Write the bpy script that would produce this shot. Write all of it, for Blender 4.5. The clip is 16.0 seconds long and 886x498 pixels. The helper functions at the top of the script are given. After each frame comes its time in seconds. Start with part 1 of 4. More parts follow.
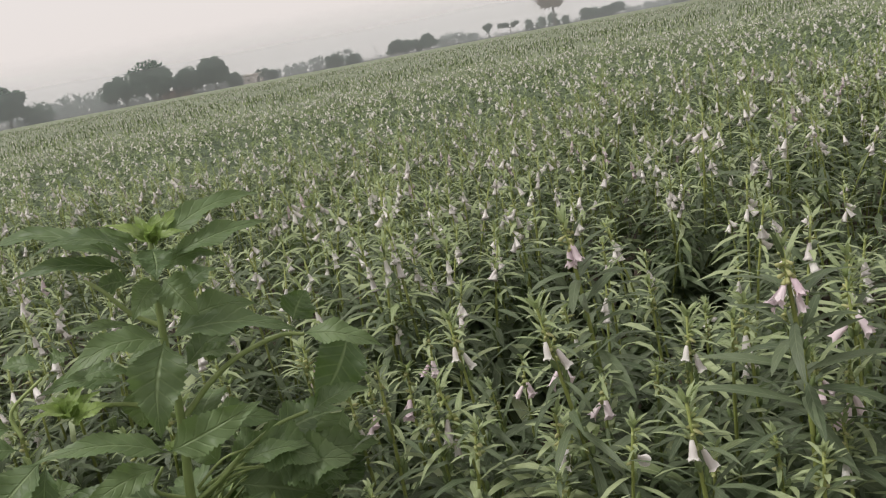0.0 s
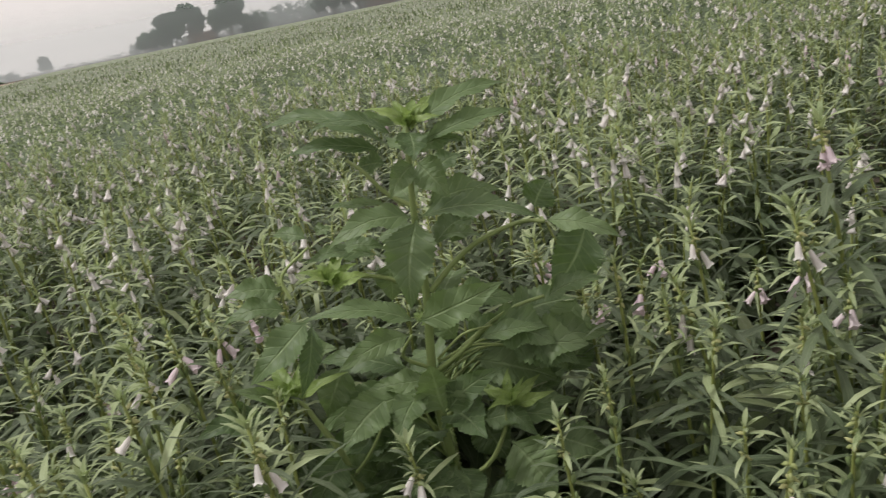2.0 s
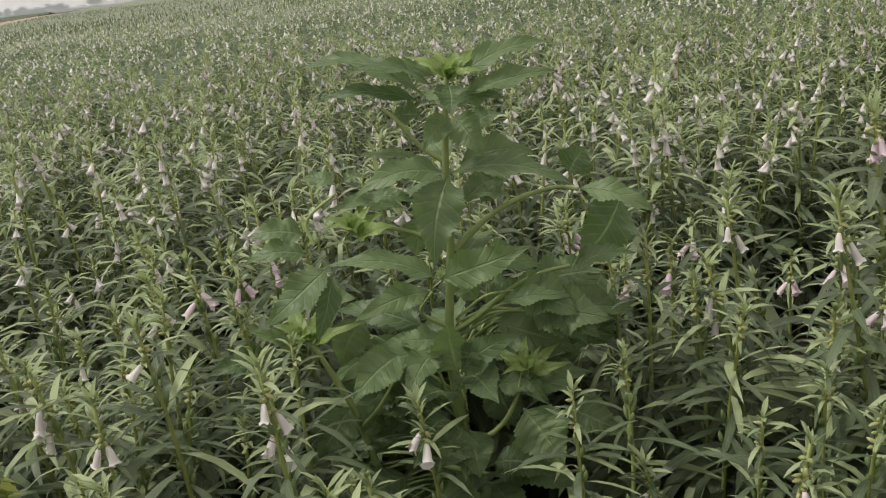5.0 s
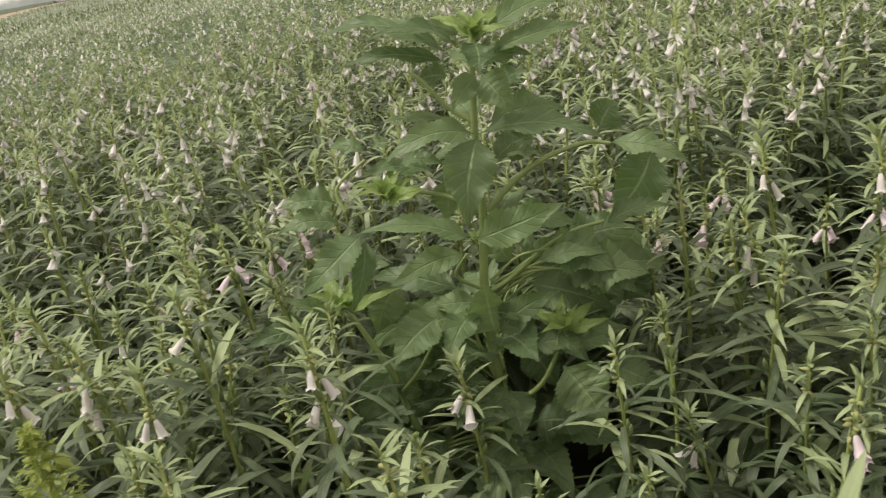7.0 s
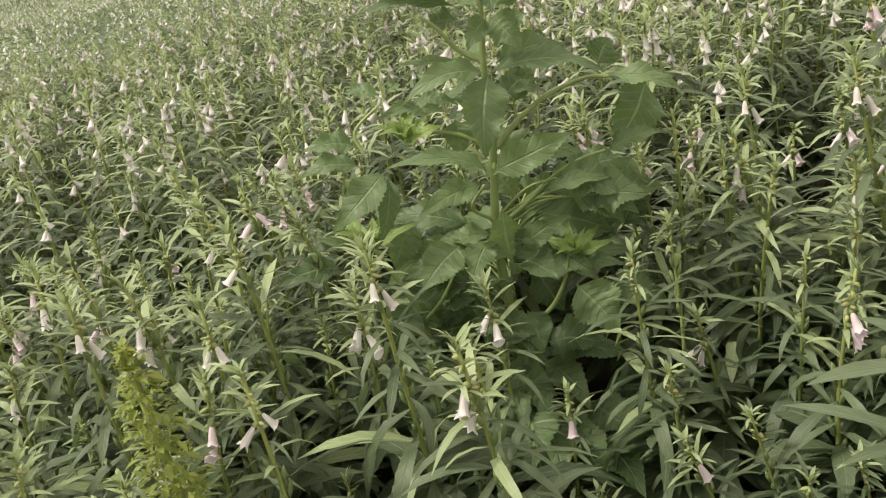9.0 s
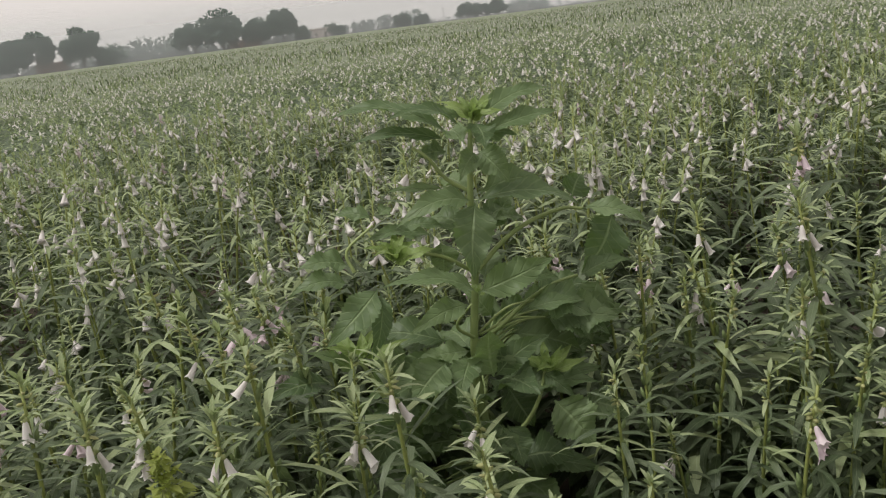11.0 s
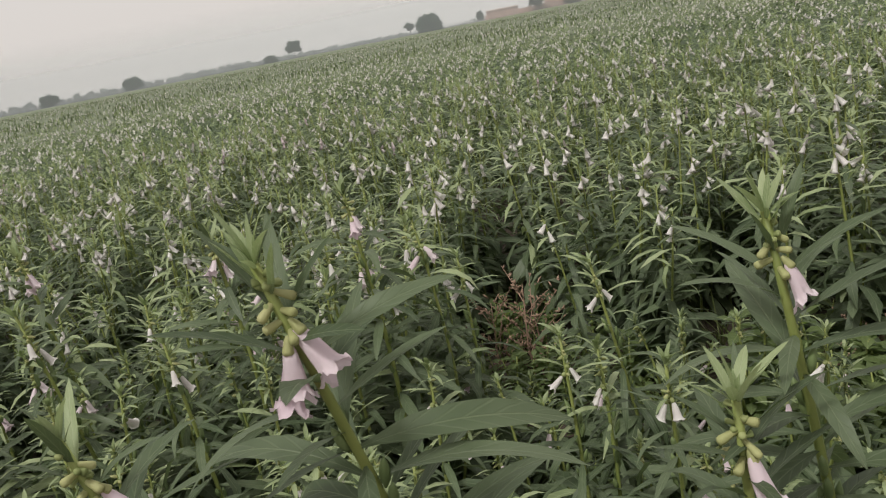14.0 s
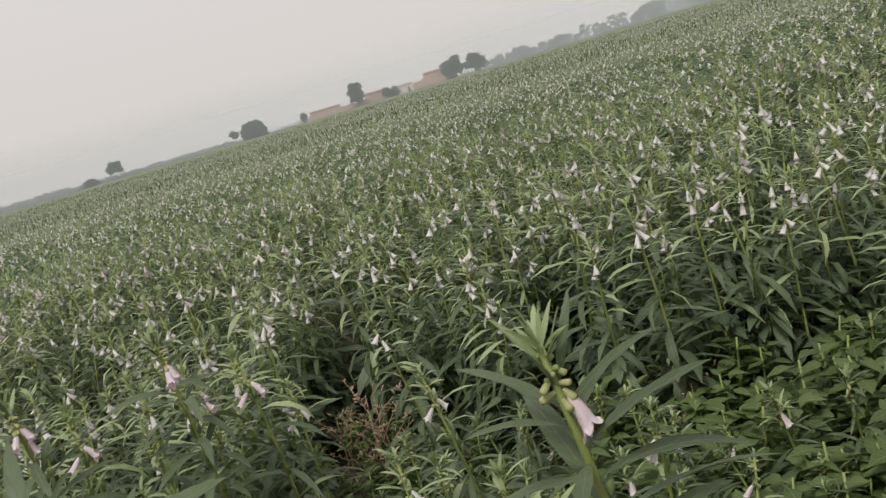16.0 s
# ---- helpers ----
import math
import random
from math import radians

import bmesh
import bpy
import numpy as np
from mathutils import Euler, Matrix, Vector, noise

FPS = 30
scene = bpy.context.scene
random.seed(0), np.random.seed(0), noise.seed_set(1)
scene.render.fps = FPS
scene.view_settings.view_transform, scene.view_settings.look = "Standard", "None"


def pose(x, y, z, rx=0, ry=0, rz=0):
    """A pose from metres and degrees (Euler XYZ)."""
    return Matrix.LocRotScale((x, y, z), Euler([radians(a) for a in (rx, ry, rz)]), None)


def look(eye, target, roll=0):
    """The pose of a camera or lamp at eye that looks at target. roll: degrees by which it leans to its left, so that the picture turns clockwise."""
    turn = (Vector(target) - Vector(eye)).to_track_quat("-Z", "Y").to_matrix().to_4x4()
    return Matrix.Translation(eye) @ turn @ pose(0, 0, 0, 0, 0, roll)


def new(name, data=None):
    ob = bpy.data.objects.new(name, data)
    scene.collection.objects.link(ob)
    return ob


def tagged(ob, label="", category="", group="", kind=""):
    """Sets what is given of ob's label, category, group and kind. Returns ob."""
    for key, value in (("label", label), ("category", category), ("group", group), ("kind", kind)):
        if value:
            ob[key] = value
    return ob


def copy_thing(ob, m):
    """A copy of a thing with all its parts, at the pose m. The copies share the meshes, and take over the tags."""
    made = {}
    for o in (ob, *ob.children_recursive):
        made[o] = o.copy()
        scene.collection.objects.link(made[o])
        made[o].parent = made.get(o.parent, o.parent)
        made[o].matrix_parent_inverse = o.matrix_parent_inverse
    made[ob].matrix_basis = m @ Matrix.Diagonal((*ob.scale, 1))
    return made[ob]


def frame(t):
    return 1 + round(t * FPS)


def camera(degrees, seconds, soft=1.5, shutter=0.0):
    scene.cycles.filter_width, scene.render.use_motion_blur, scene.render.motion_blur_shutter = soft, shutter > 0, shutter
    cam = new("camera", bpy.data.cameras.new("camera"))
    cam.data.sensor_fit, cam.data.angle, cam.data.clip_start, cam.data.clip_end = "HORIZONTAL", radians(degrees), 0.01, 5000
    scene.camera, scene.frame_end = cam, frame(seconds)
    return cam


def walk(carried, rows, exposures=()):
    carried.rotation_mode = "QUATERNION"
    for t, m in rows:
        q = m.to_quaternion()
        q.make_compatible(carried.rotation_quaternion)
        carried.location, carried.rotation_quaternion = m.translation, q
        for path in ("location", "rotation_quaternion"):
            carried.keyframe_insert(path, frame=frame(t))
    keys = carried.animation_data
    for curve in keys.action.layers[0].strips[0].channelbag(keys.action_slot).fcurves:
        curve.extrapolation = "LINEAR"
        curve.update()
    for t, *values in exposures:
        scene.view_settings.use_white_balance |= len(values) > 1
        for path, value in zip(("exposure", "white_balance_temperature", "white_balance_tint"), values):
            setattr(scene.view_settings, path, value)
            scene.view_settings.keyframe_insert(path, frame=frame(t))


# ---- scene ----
cam = camera(55.9, 16.0, 1.15, 0.2)
PATH = [
    (0, (0.046, 0.036, 0.893), (-0.127, 1.973, 0.427), -10.7),
    (0.5, (0.036, 0.03, 0.888), (-0.207, 1.952, 0.392), -10.5),
    (1, (0.02, 0.017, 0.887), (-0.308, 1.92, 0.368), -10.2),
    (1.5, (0.012, 0.014, 0.88), (-0.418, 1.886, 0.322), -10.2),
    (2, (-0.014, -0.002, 0.884), (-0.653, 1.802, 0.303), -11.6),
    (2.5, (-0.033, -0.005, 0.881), (-0.816, 1.738, 0.289), -12.3),
    (3, (-0.023, -0.012, 0.878), (-0.837, 1.713, 0.276), -11.0),
    (3.5, (-0.027, -0.001, 0.869), (-0.818, 1.723, 0.233), -9.8),
    (4, (-0.037, 0.006, 0.867), (-0.807, 1.734, 0.217), -8.5),
    (4.5, (-0.022, 0.011, 0.873), (-0.743, 1.766, 0.241), -7.1),
    (4.7, (-0.02, 0.012, 0.871), (-0.729, 1.77, 0.233), -6.8),
    (6.8, (-0.026, 0.012, 0.858), (-0.728, 1.751, 0.165), -10.1),
    (7, (-0.042, 0.006, 0.858), (-0.783, 1.726, 0.154), -10.1),
    (7.5, (-0.077, 0.002, 0.852), (-0.875, 1.676, 0.102), -9.8),
    (8, (-0.08, -0.036, 0.859), (-0.892, 1.619, 0.084), -10.1),
    (8.2, (-0.072, -0.052, 0.853), (-0.853, 1.612, 0.066), -10.3),
    (10.3, (-0.296, -0.194, 0.836), (-0.552, 1.692, 0.222), -9.7),
    (10.5, (-0.304, -0.197, 0.856), (-0.537, 1.702, 0.273), -8.8),
    (11, (-0.243, -0.198, 0.873), (-0.548, 1.707, 0.348), -7.4),
    (11.5, (-0.195, -0.183, 0.861), (-0.549, 1.717, 0.347), -7.8),
    (12, (-0.174, -0.174, 0.84), (-0.55, 1.719, 0.316), -9.7),
    (12.5, (-0.101, -0.171, 0.847), (-0.149, 1.767, 0.353), -11.2),
    (12.8, (-0.051, -0.181, 0.854), (0.295, 1.723, 0.348), -10.9),
    (13, (-0.01, -0.194, 0.845), (0.542, 1.66, 0.336), -11.1),
    (13.5, (-0.029, -0.216, 0.838), (0.97, 1.434, 0.307), -10.6),
    (14, (-0.096, -0.241, 0.84), (1.027, 1.335, 0.336), -11.3),
    (14.5, (-0.124, -0.229, 0.844), (1.113, 1.269, 0.371), -11.5),
    (15, (-0.113, -0.237, 0.849), (1.205, 1.204, 0.417), -12.7),
    (15.5, (-0.09, -0.24, 0.858), (1.28, 1.157, 0.448), -14.8),
    (16, (-0.047, -0.26, 0.866), (1.395, 1.072, 0.485), -16.7),
]
walk(cam, [(t, look(eye, target, roll)) for t, eye, target, roll in PATH],
     [(0, 0.04, 6500, 10), (3.0, 0.09, 6520, 10), (3.6, 0.16, 6560, 9), (4.0, 0.34, 6600, 9), (4.5, 0.12, 6600, 9), (4.7, 0.12, 6600, 9), (6.8, 0.3, 6900, 7), (7.5, 0.55, 7100, 6), (8.0, 0.66, 7100, 6), (8.2, 0.66, 7100, 6), (10.3, 0.3, 6900, 7), (10.6, -0.03, 6650, 8), (12, -0.04, 6500, 9), (13.5, -0.15, 6550, 7), (14.5, -0.13, 6500, 8), (16, -0.17, 6450, 8)])


# ---- world and sun: a hazy, overcast sky ----
SUN_AZ, SUN_EL = -104.0, 60.0
world = bpy.data.worlds.new("hazy_sky")
scene.world = world
world.use_nodes = True
wn, wl = world.node_tree.nodes, world.node_tree.links
wn.clear()
sky = wn.new("ShaderNodeTexSky")
sky.sky_type = "NISHITA"
sky.sun_disc = False
sky.sun_elevation, sky.sun_rotation = radians(SUN_EL), radians(SUN_AZ)
sky.dust_density, sky.air_density, sky.ozone_density = 6.0, 1.0, 1.0
dim = wn.new("ShaderNodeMix")
dim.data_type, dim.blend_type = "RGBA", "MULTIPLY"
dim.inputs["Factor"].default_value = 1.0
dim.inputs["B"].default_value = (0.10, 0.10, 0.10, 1)
veil = wn.new("ShaderNodeMix")
veil.data_type = "RGBA"
veil.inputs["Factor"].default_value = 0.86
veil.inputs["B"].default_value = (0.89, 0.825, 0.795, 1)
back = wn.new("ShaderNodeBackground")
back.inputs["Strength"].default_value = 1.0
wout = wn.new("ShaderNodeOutputWorld")
wl.new(sky.outputs["Color"], dim.inputs["A"])
wl.new(dim.outputs["Result"], veil.inputs["A"])
where = wn.new("ShaderNodeTexCoord")
apart = wn.new("ShaderNodeSeparateXYZ")
rise = wn.new("ShaderNodeMapRange")
rise.inputs["From Min"].default_value, rise.inputs["From Max"].default_value = 0.12, 0.9
rise.inputs["To Min"].default_value, rise.inputs["To Max"].default_value = 1.0, 1.2
over = wn.new("ShaderNodeVectorMath")
over.operation = "SCALE"
wl.new(where.outputs["Generated"], apart.inputs["Vector"])
wl.new(apart.outputs["Z"], rise.inputs["Value"])
wl.new(veil.outputs["Result"], over.inputs[0])
wl.new(rise.outputs["Result"], over.inputs["Scale"])
wl.new(over.outputs["Vector"], back.inputs["Color"])
wl.new(back.outputs["Background"], wout.inputs["Surface"])
sun_data = bpy.data.lights.new("sun", "SUN")
sun_data.energy, sun_data.angle, sun_data.color = 2.6, radians(12), (1.0, 0.975, 0.93)
sun = new("sun", sun_data)
sun.matrix_basis = look((100 * math.sin(radians(SUN_AZ)), 100 * math.cos(radians(SUN_AZ)), 100 * math.tan(radians(SUN_EL))), (0, 0, 0))


# ---- materials ----
def material(name):
    m = bpy.data.materials.new(name)
    m.use_nodes = True
    n, l = m.node_tree.nodes, m.node_tree.links
    n.clear()
    out = n.new("ShaderNodeOutputMaterial")
    return m, n, l, out


def mixed(n, l, kind, fac, a, b):
    """A colour mix; fac, a and b are sockets or values."""
    mix = n.new("ShaderNodeMix")
    mix.data_type, mix.blend_type = "RGBA", kind
    for key, v in (("Factor", fac), ("A", a), ("B", b)):
        if hasattr(v, "is_linked"):
            l.new(v, mix.inputs[key])
        elif key == "Factor":
            mix.inputs[key].default_value = v
        else:
            mix.inputs[key].default_value = (*v, 1)
    return mix.outputs["Result"]


def sums(n, l, kind, a, b, c=None):
    node = n.new("ShaderNodeMath")
    node.operation = kind
    for i, v in enumerate((a, b, c)):
        if v is None:
            continue
        if hasattr(v, "is_linked"):
            l.new(v, node.inputs[i])
        else:
            node.inputs[i].default_value = v
    return node.outputs["Value"]


def grain(n, l, scale, detail=3.0):
    tex = n.new("ShaderNodeTexNoise")
    tex.inputs["Scale"].default_value, tex.inputs["Detail"].default_value = scale, detail
    coord = n.new("ShaderNodeTexCoord")
    l.new(coord.outputs["Object"], tex.inputs["Vector"])
    return tex.outputs["Fac"]


def stretch(n, l, value, lo, hi):
    r = n.new("ShaderNodeMapRange")
    l.new(value, r.inputs["Value"])
    r.inputs["From Min"].default_value, r.inputs["From Max"].default_value = lo, hi
    return r.outputs["Result"]


def leaf_material(name, dark, light, vein, through_col, rough, veins=7.0, thin=0.35, bump=0.4, dusty=0.22):
    """A leaf: colour that differs leaf by leaf, a pale midrib, side veins, and light that comes through."""
    m, n, l, out = material(name)
    info, geo = n.new("ShaderNodeObjectInfo"), n.new("ShaderNodeNewGeometry")
    chance = sums(n, l, "FRACT", sums(n, l, "ADD", info.outputs["Random"], geo.outputs["Random Per Island"]), 0.0)
    spots = stretch(n, l, grain(n, l, 60.0), 0.35, 0.7)
    col = mixed(n, l, "MIX", sums(n, l, "MULTIPLY_ADD", chance, 0.75, sums(n, l, "MULTIPLY", spots, 0.25)), dark, light)
    uv = n.new("ShaderNodeUVMap")
    split = n.new("ShaderNodeSeparateXYZ")
    l.new(uv.outputs["UV"], split.inputs["Vector"])
    side = sums(n, l, "ABSOLUTE", sums(n, l, "SUBTRACT", split.outputs["X"], 0.5), 0.0)
    rib = stretch(n, l, side, 0.045, 0.012)
    wave = sums(n, l, "SINE", sums(n, l, "MULTIPLY", sums(n, l, "SUBTRACT", split.outputs["Y"], sums(n, l, "MULTIPLY", side, 0.35)), veins * 6.283), 0.0)
    lines = stretch(n, l, wave, 0.72, 1.0)
    both = sums(n, l, "MAXIMUM", sums(n, l, "MULTIPLY", rib, 0.75), sums(n, l, "MULTIPLY", lines, 0.28))
    col = mixed(n, l, "MIX", both, col, vein)
    dust = stretch(n, l, grain(n, l, 9.0, 5.0), 0.45, 0.8)
    col = mixed(n, l, "MIX", sums(n, l, "MULTIPLY", dust, dusty), col, (0.24, 0.25, 0.19))
    bsdf = n.new("ShaderNodeBsdfPrincipled")
    l.new(col, bsdf.inputs["Base Color"])
    bsdf.inputs["Roughness"].default_value = rough
    bsdf.inputs["Specular IOR Level"].default_value = 0.33
    bumps = n.new("ShaderNodeBump")
    bumps.inputs["Strength"].default_value, bumps.inputs["Distance"].default_value = bump, 0.002
    l.new(sums(n, l, "SUBTRACT", 1.0, both), bumps.inputs["Height"])
    l.new(bumps.outputs["Normal"], bsdf.inputs["Normal"])
    tr = n.new("ShaderNodeBsdfTranslucent")
    l.new(mixed(n, l, "MULTIPLY", 1.0, mixed(n, l, "MIX", 0.5, col, through_col), (1.5, 1.5, 1.5)), tr.inputs["Color"])
    mix = n.new("ShaderNodeMixShader")
    mix.inputs["Fac"].default_value = thin
    l.new(bsdf.outputs["BSDF"], mix.inputs[1])
    l.new(tr.outputs["BSDF"], mix.inputs[2])
    l.new(mix.outputs["Shader"], out.inputs["Surface"])
    return m


def plain_material(name, a, b, scale, rough, bump=0.3, dist=0.002, thin=0.0, spread=0.5):
    """A surface with two colours in noise of one size and relief of a smaller one."""
    m, n, l, out = material(name)
    info, geo = n.new("ShaderNodeObjectInfo"), n.new("ShaderNodeNewGeometry")
    chance = sums(n, l, "FRACT", sums(n, l, "ADD", info.outputs["Random"], geo.outputs["Random Per Island"]), 0.0)
    f = stretch(n, l, grain(n, l, scale, 6.0), 0.3, 0.7)
    f = sums(n, l, "ADD", sums(n, l, "MULTIPLY", f, 1 - spread), sums(n, l, "MULTIPLY", chance, spread))
    col = mixed(n, l, "MIX", f, a, b)
    bsdf = n.new("ShaderNodeBsdfPrincipled")
    l.new(col, bsdf.inputs["Base Color"])
    bsdf.inputs["Roughness"].default_value = rough
    bsdf.inputs["Specular IOR Level"].default_value = 0.3
    bumps = n.new("ShaderNodeBump")
    bumps.inputs["Strength"].default_value, bumps.inputs["Distance"].default_value = bump, dist
    l.new(grain(n, l, scale * 4, 4.0), bumps.inputs["Height"])
    l.new(bumps.outputs["Normal"], bsdf.inputs["Normal"])
    shader = bsdf.outputs["BSDF"]
    if thin:
        tr = n.new("ShaderNodeBsdfTranslucent")
        l.new(col, tr.inputs["Color"])
        mix = n.new("ShaderNodeMixShader")
        mix.inputs["Fac"].default_value = thin
        l.new(shader, mix.inputs[1])
        l.new(tr.outputs["BSDF"], mix.inputs[2])
        shader = mix.outputs["Shader"]
    l.new(shader, out.inputs["Surface"])
    return m


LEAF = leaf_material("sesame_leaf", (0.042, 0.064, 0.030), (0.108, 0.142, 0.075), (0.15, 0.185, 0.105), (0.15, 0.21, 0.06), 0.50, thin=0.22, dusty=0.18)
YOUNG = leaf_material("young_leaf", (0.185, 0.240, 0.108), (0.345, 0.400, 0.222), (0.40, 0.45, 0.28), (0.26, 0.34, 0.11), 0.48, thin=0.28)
STEM = plain_material("green_stem", (0.16, 0.20, 0.055), (0.26, 0.29, 0.09), 40.0, 0.5, spread=0.4)
BUD = plain_material("bud", (0.24, 0.30, 0.11), (0.40, 0.43, 0.19), 60.0, 0.5, thin=0.25)
SALLOW = plain_material("yellow_bud", (0.36, 0.38, 0.16), (0.52, 0.51, 0.26), 60.0, 0.55, thin=0.3)
POD = plain_material("green_capsule", (0.10, 0.145, 0.055), (0.17, 0.22, 0.09), 50.0, 0.55)
PETAL = plain_material("petal", (0.71, 0.56, 0.63), (0.81, 0.72, 0.75), 70.0, 0.6, thin=0.35, spread=0.6)
WHITE = plain_material("pale_petal", (0.74, 0.69, 0.68), (0.82, 0.80, 0.77), 70.0, 0.6, thin=0.35, spread=0.6)
WEED = leaf_material("weed_leaf", (0.060, 0.100, 0.040), (0.148, 0.208, 0.090), (0.23, 0.30, 0.15), (0.17, 0.28, 0.05), 0.50, 8.0, 0.28, 1.0, 0.12)
WEED_YOUNG = leaf_material("weed_shoot", (0.15, 0.225, 0.06), (0.24, 0.32, 0.10), (0.27, 0.34, 0.15), (0.24, 0.36, 0.07), 0.45, 8.0, 0.34, 0.8)
WEED_STEM = plain_material("weed_stem", (0.17, 0.23, 0.08), (0.27, 0.33, 0.13), 30.0, 0.5)
LIME = leaf_material("lime_leaf", (0.16, 0.20, 0.040), (0.27, 0.30, 0.075), (0.32, 0.38, 0.12), (0.34, 0.42, 0.06), 0.5, thin=0.4)
HERB = leaf_material("herb_leaf", (0.068, 0.098, 0.034), (0.135, 0.175, 0.070), (0.20, 0.26, 0.10), (0.18, 0.28, 0.04), 0.5)
GRASS = plain_material("grass_blade", (0.09, 0.14, 0.035), (0.20, 0.23, 0.08), 40.0, 0.5, thin=0.3)
DRY = plain_material("dry_stalk", (0.22, 0.14, 0.10), (0.36, 0.25, 0.18), 50.0, 0.8)
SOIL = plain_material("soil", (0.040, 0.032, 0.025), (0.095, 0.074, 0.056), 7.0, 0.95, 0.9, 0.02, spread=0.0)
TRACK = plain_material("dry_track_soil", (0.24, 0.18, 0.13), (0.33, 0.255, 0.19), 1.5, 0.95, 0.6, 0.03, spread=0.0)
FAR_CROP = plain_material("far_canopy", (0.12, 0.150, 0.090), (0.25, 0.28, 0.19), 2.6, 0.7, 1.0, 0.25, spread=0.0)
# own green of the far dark crop; shade colour on the sheet under the sesame
DARK_CROP_AND_SHADE = plain_material("dark_canopy_and_shade", (0.04, 0.062, 0.032), (0.075, 0.105, 0.052), 0.9, 0.7, 1.0, 0.25, spread=0.0)
TREE_LEAF = plain_material("tree_foliage", (0.040, 0.078, 0.052), (0.075, 0.125, 0.085), 0.6, 0.7, 0.2, 0.05, thin=0.25, spread=0.6)
TREE_DRY = plain_material("browned_foliage", (0.20, 0.15, 0.12), (0.30, 0.23, 0.19), 0.6, 0.8, 0.2, 0.05, thin=0.25, spread=0.6)
BARK = plain_material("bark", (0.07, 0.055, 0.045), (0.14, 0.11, 0.09), 3.0, 0.9, 0.8, 0.03)
BRICK = plain_material("village_brick", (0.36, 0.235, 0.19), (0.48, 0.34, 0.285), 1.2, 0.9, 0.5, 0.02)
PLASTER = plain_material("pale_plaster", (0.55, 0.50, 0.46), (0.68, 0.63, 0.58), 0.8, 0.9, 0.3, 0.02)
ROOF = plain_material("roof_slab", (0.36, 0.29, 0.25), (0.46, 0.39, 0.34), 0.8, 0.9, 0.3, 0.02)
# near-black for doors and windows: the unlit inside is put into the colour
DARK_OPENING = plain_material("shaded_opening", (0.06, 0.055, 0.05), (0.10, 0.09, 0.08), 3.0, 0.7)


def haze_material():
    """Smoke haze imitated on a flat sheet: scatters daylight, densest low down and gone at its top."""
    m, n, l, out = material("haze_veil")
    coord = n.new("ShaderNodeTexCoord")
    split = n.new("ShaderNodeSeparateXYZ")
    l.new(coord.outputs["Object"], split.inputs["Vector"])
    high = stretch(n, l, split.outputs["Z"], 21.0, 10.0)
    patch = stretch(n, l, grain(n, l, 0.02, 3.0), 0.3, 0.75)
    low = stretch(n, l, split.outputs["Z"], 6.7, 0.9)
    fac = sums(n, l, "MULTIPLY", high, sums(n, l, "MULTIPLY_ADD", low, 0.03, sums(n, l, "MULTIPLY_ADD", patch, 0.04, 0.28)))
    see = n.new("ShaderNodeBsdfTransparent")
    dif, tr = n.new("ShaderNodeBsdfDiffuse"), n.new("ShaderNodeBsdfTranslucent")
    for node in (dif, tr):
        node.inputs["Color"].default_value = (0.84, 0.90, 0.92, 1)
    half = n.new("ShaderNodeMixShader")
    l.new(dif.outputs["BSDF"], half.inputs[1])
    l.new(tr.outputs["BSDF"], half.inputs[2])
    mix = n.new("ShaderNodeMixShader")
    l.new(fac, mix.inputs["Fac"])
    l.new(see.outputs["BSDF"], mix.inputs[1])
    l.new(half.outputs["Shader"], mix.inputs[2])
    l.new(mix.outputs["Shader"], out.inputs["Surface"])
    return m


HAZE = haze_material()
rng = np.random.default_rng(7)


# ---- mesh helpers ----
def mesh_data(name, verts, faces, mats, which=None, uv=None, smooth=True):
    """A mesh from rows of vertices and faces; which: the material of each face; uv: one pair for each vertex."""
    me = bpy.data.meshes.new(name)
    me.from_pydata([tuple(v) for v in verts], [], [tuple(f) for f in faces])
    for m in mats:
        me.materials.append(m)
    finish(me, which, uv, smooth)
    return me


def finish(me, which, uv, smooth):
    if which is not None:
        me.polygons.foreach_set("material_index", np.asarray(which, dtype=np.int32))
    me.polygons.foreach_set("use_smooth", np.full(len(me.polygons), smooth))
    if uv is not None:
        layer = me.uv_layers.new(name="UVMap")
        idx = np.zeros(len(me.loops), dtype=np.int32)
        me.loops.foreach_get("vertex_index", idx)
        layer.data.foreach_set("uv", np.asarray(uv, dtype=np.float32)[idx].ravel())
    me.update()


def big_mesh(name, verts, tris, mats, which, uv):
    """A large triangle mesh from arrays."""
    me = bpy.data.meshes.new(name)
    me.vertices.add(len(verts))
    me.vertices.foreach_set("co", np.asarray(verts, dtype=np.float32).ravel())
    me.loops.add(len(tris) * 3)
    me.loops.foreach_set("vertex_index", np.asarray(tris, dtype=np.int32).ravel())
    me.polygons.add(len(tris))
    me.polygons.foreach_set("loop_start", np.arange(0, len(tris) * 3, 3, dtype=np.int32))
    for m in mats:
        me.materials.append(m)
    me.update(calc_edges=True)
    finish(me, which, uv, True)
    return me


def part(name, geo, mat, parent, label=""):
    """One mesh part (vertices, faces, uv) under a thing or a part."""
    ob = new(name, mesh_data(name, geo[0], geo[1], [mat], None, geo[2], geo[2] is not None))
    ob.parent = parent
    if label:
        tagged(ob, label)
    return ob


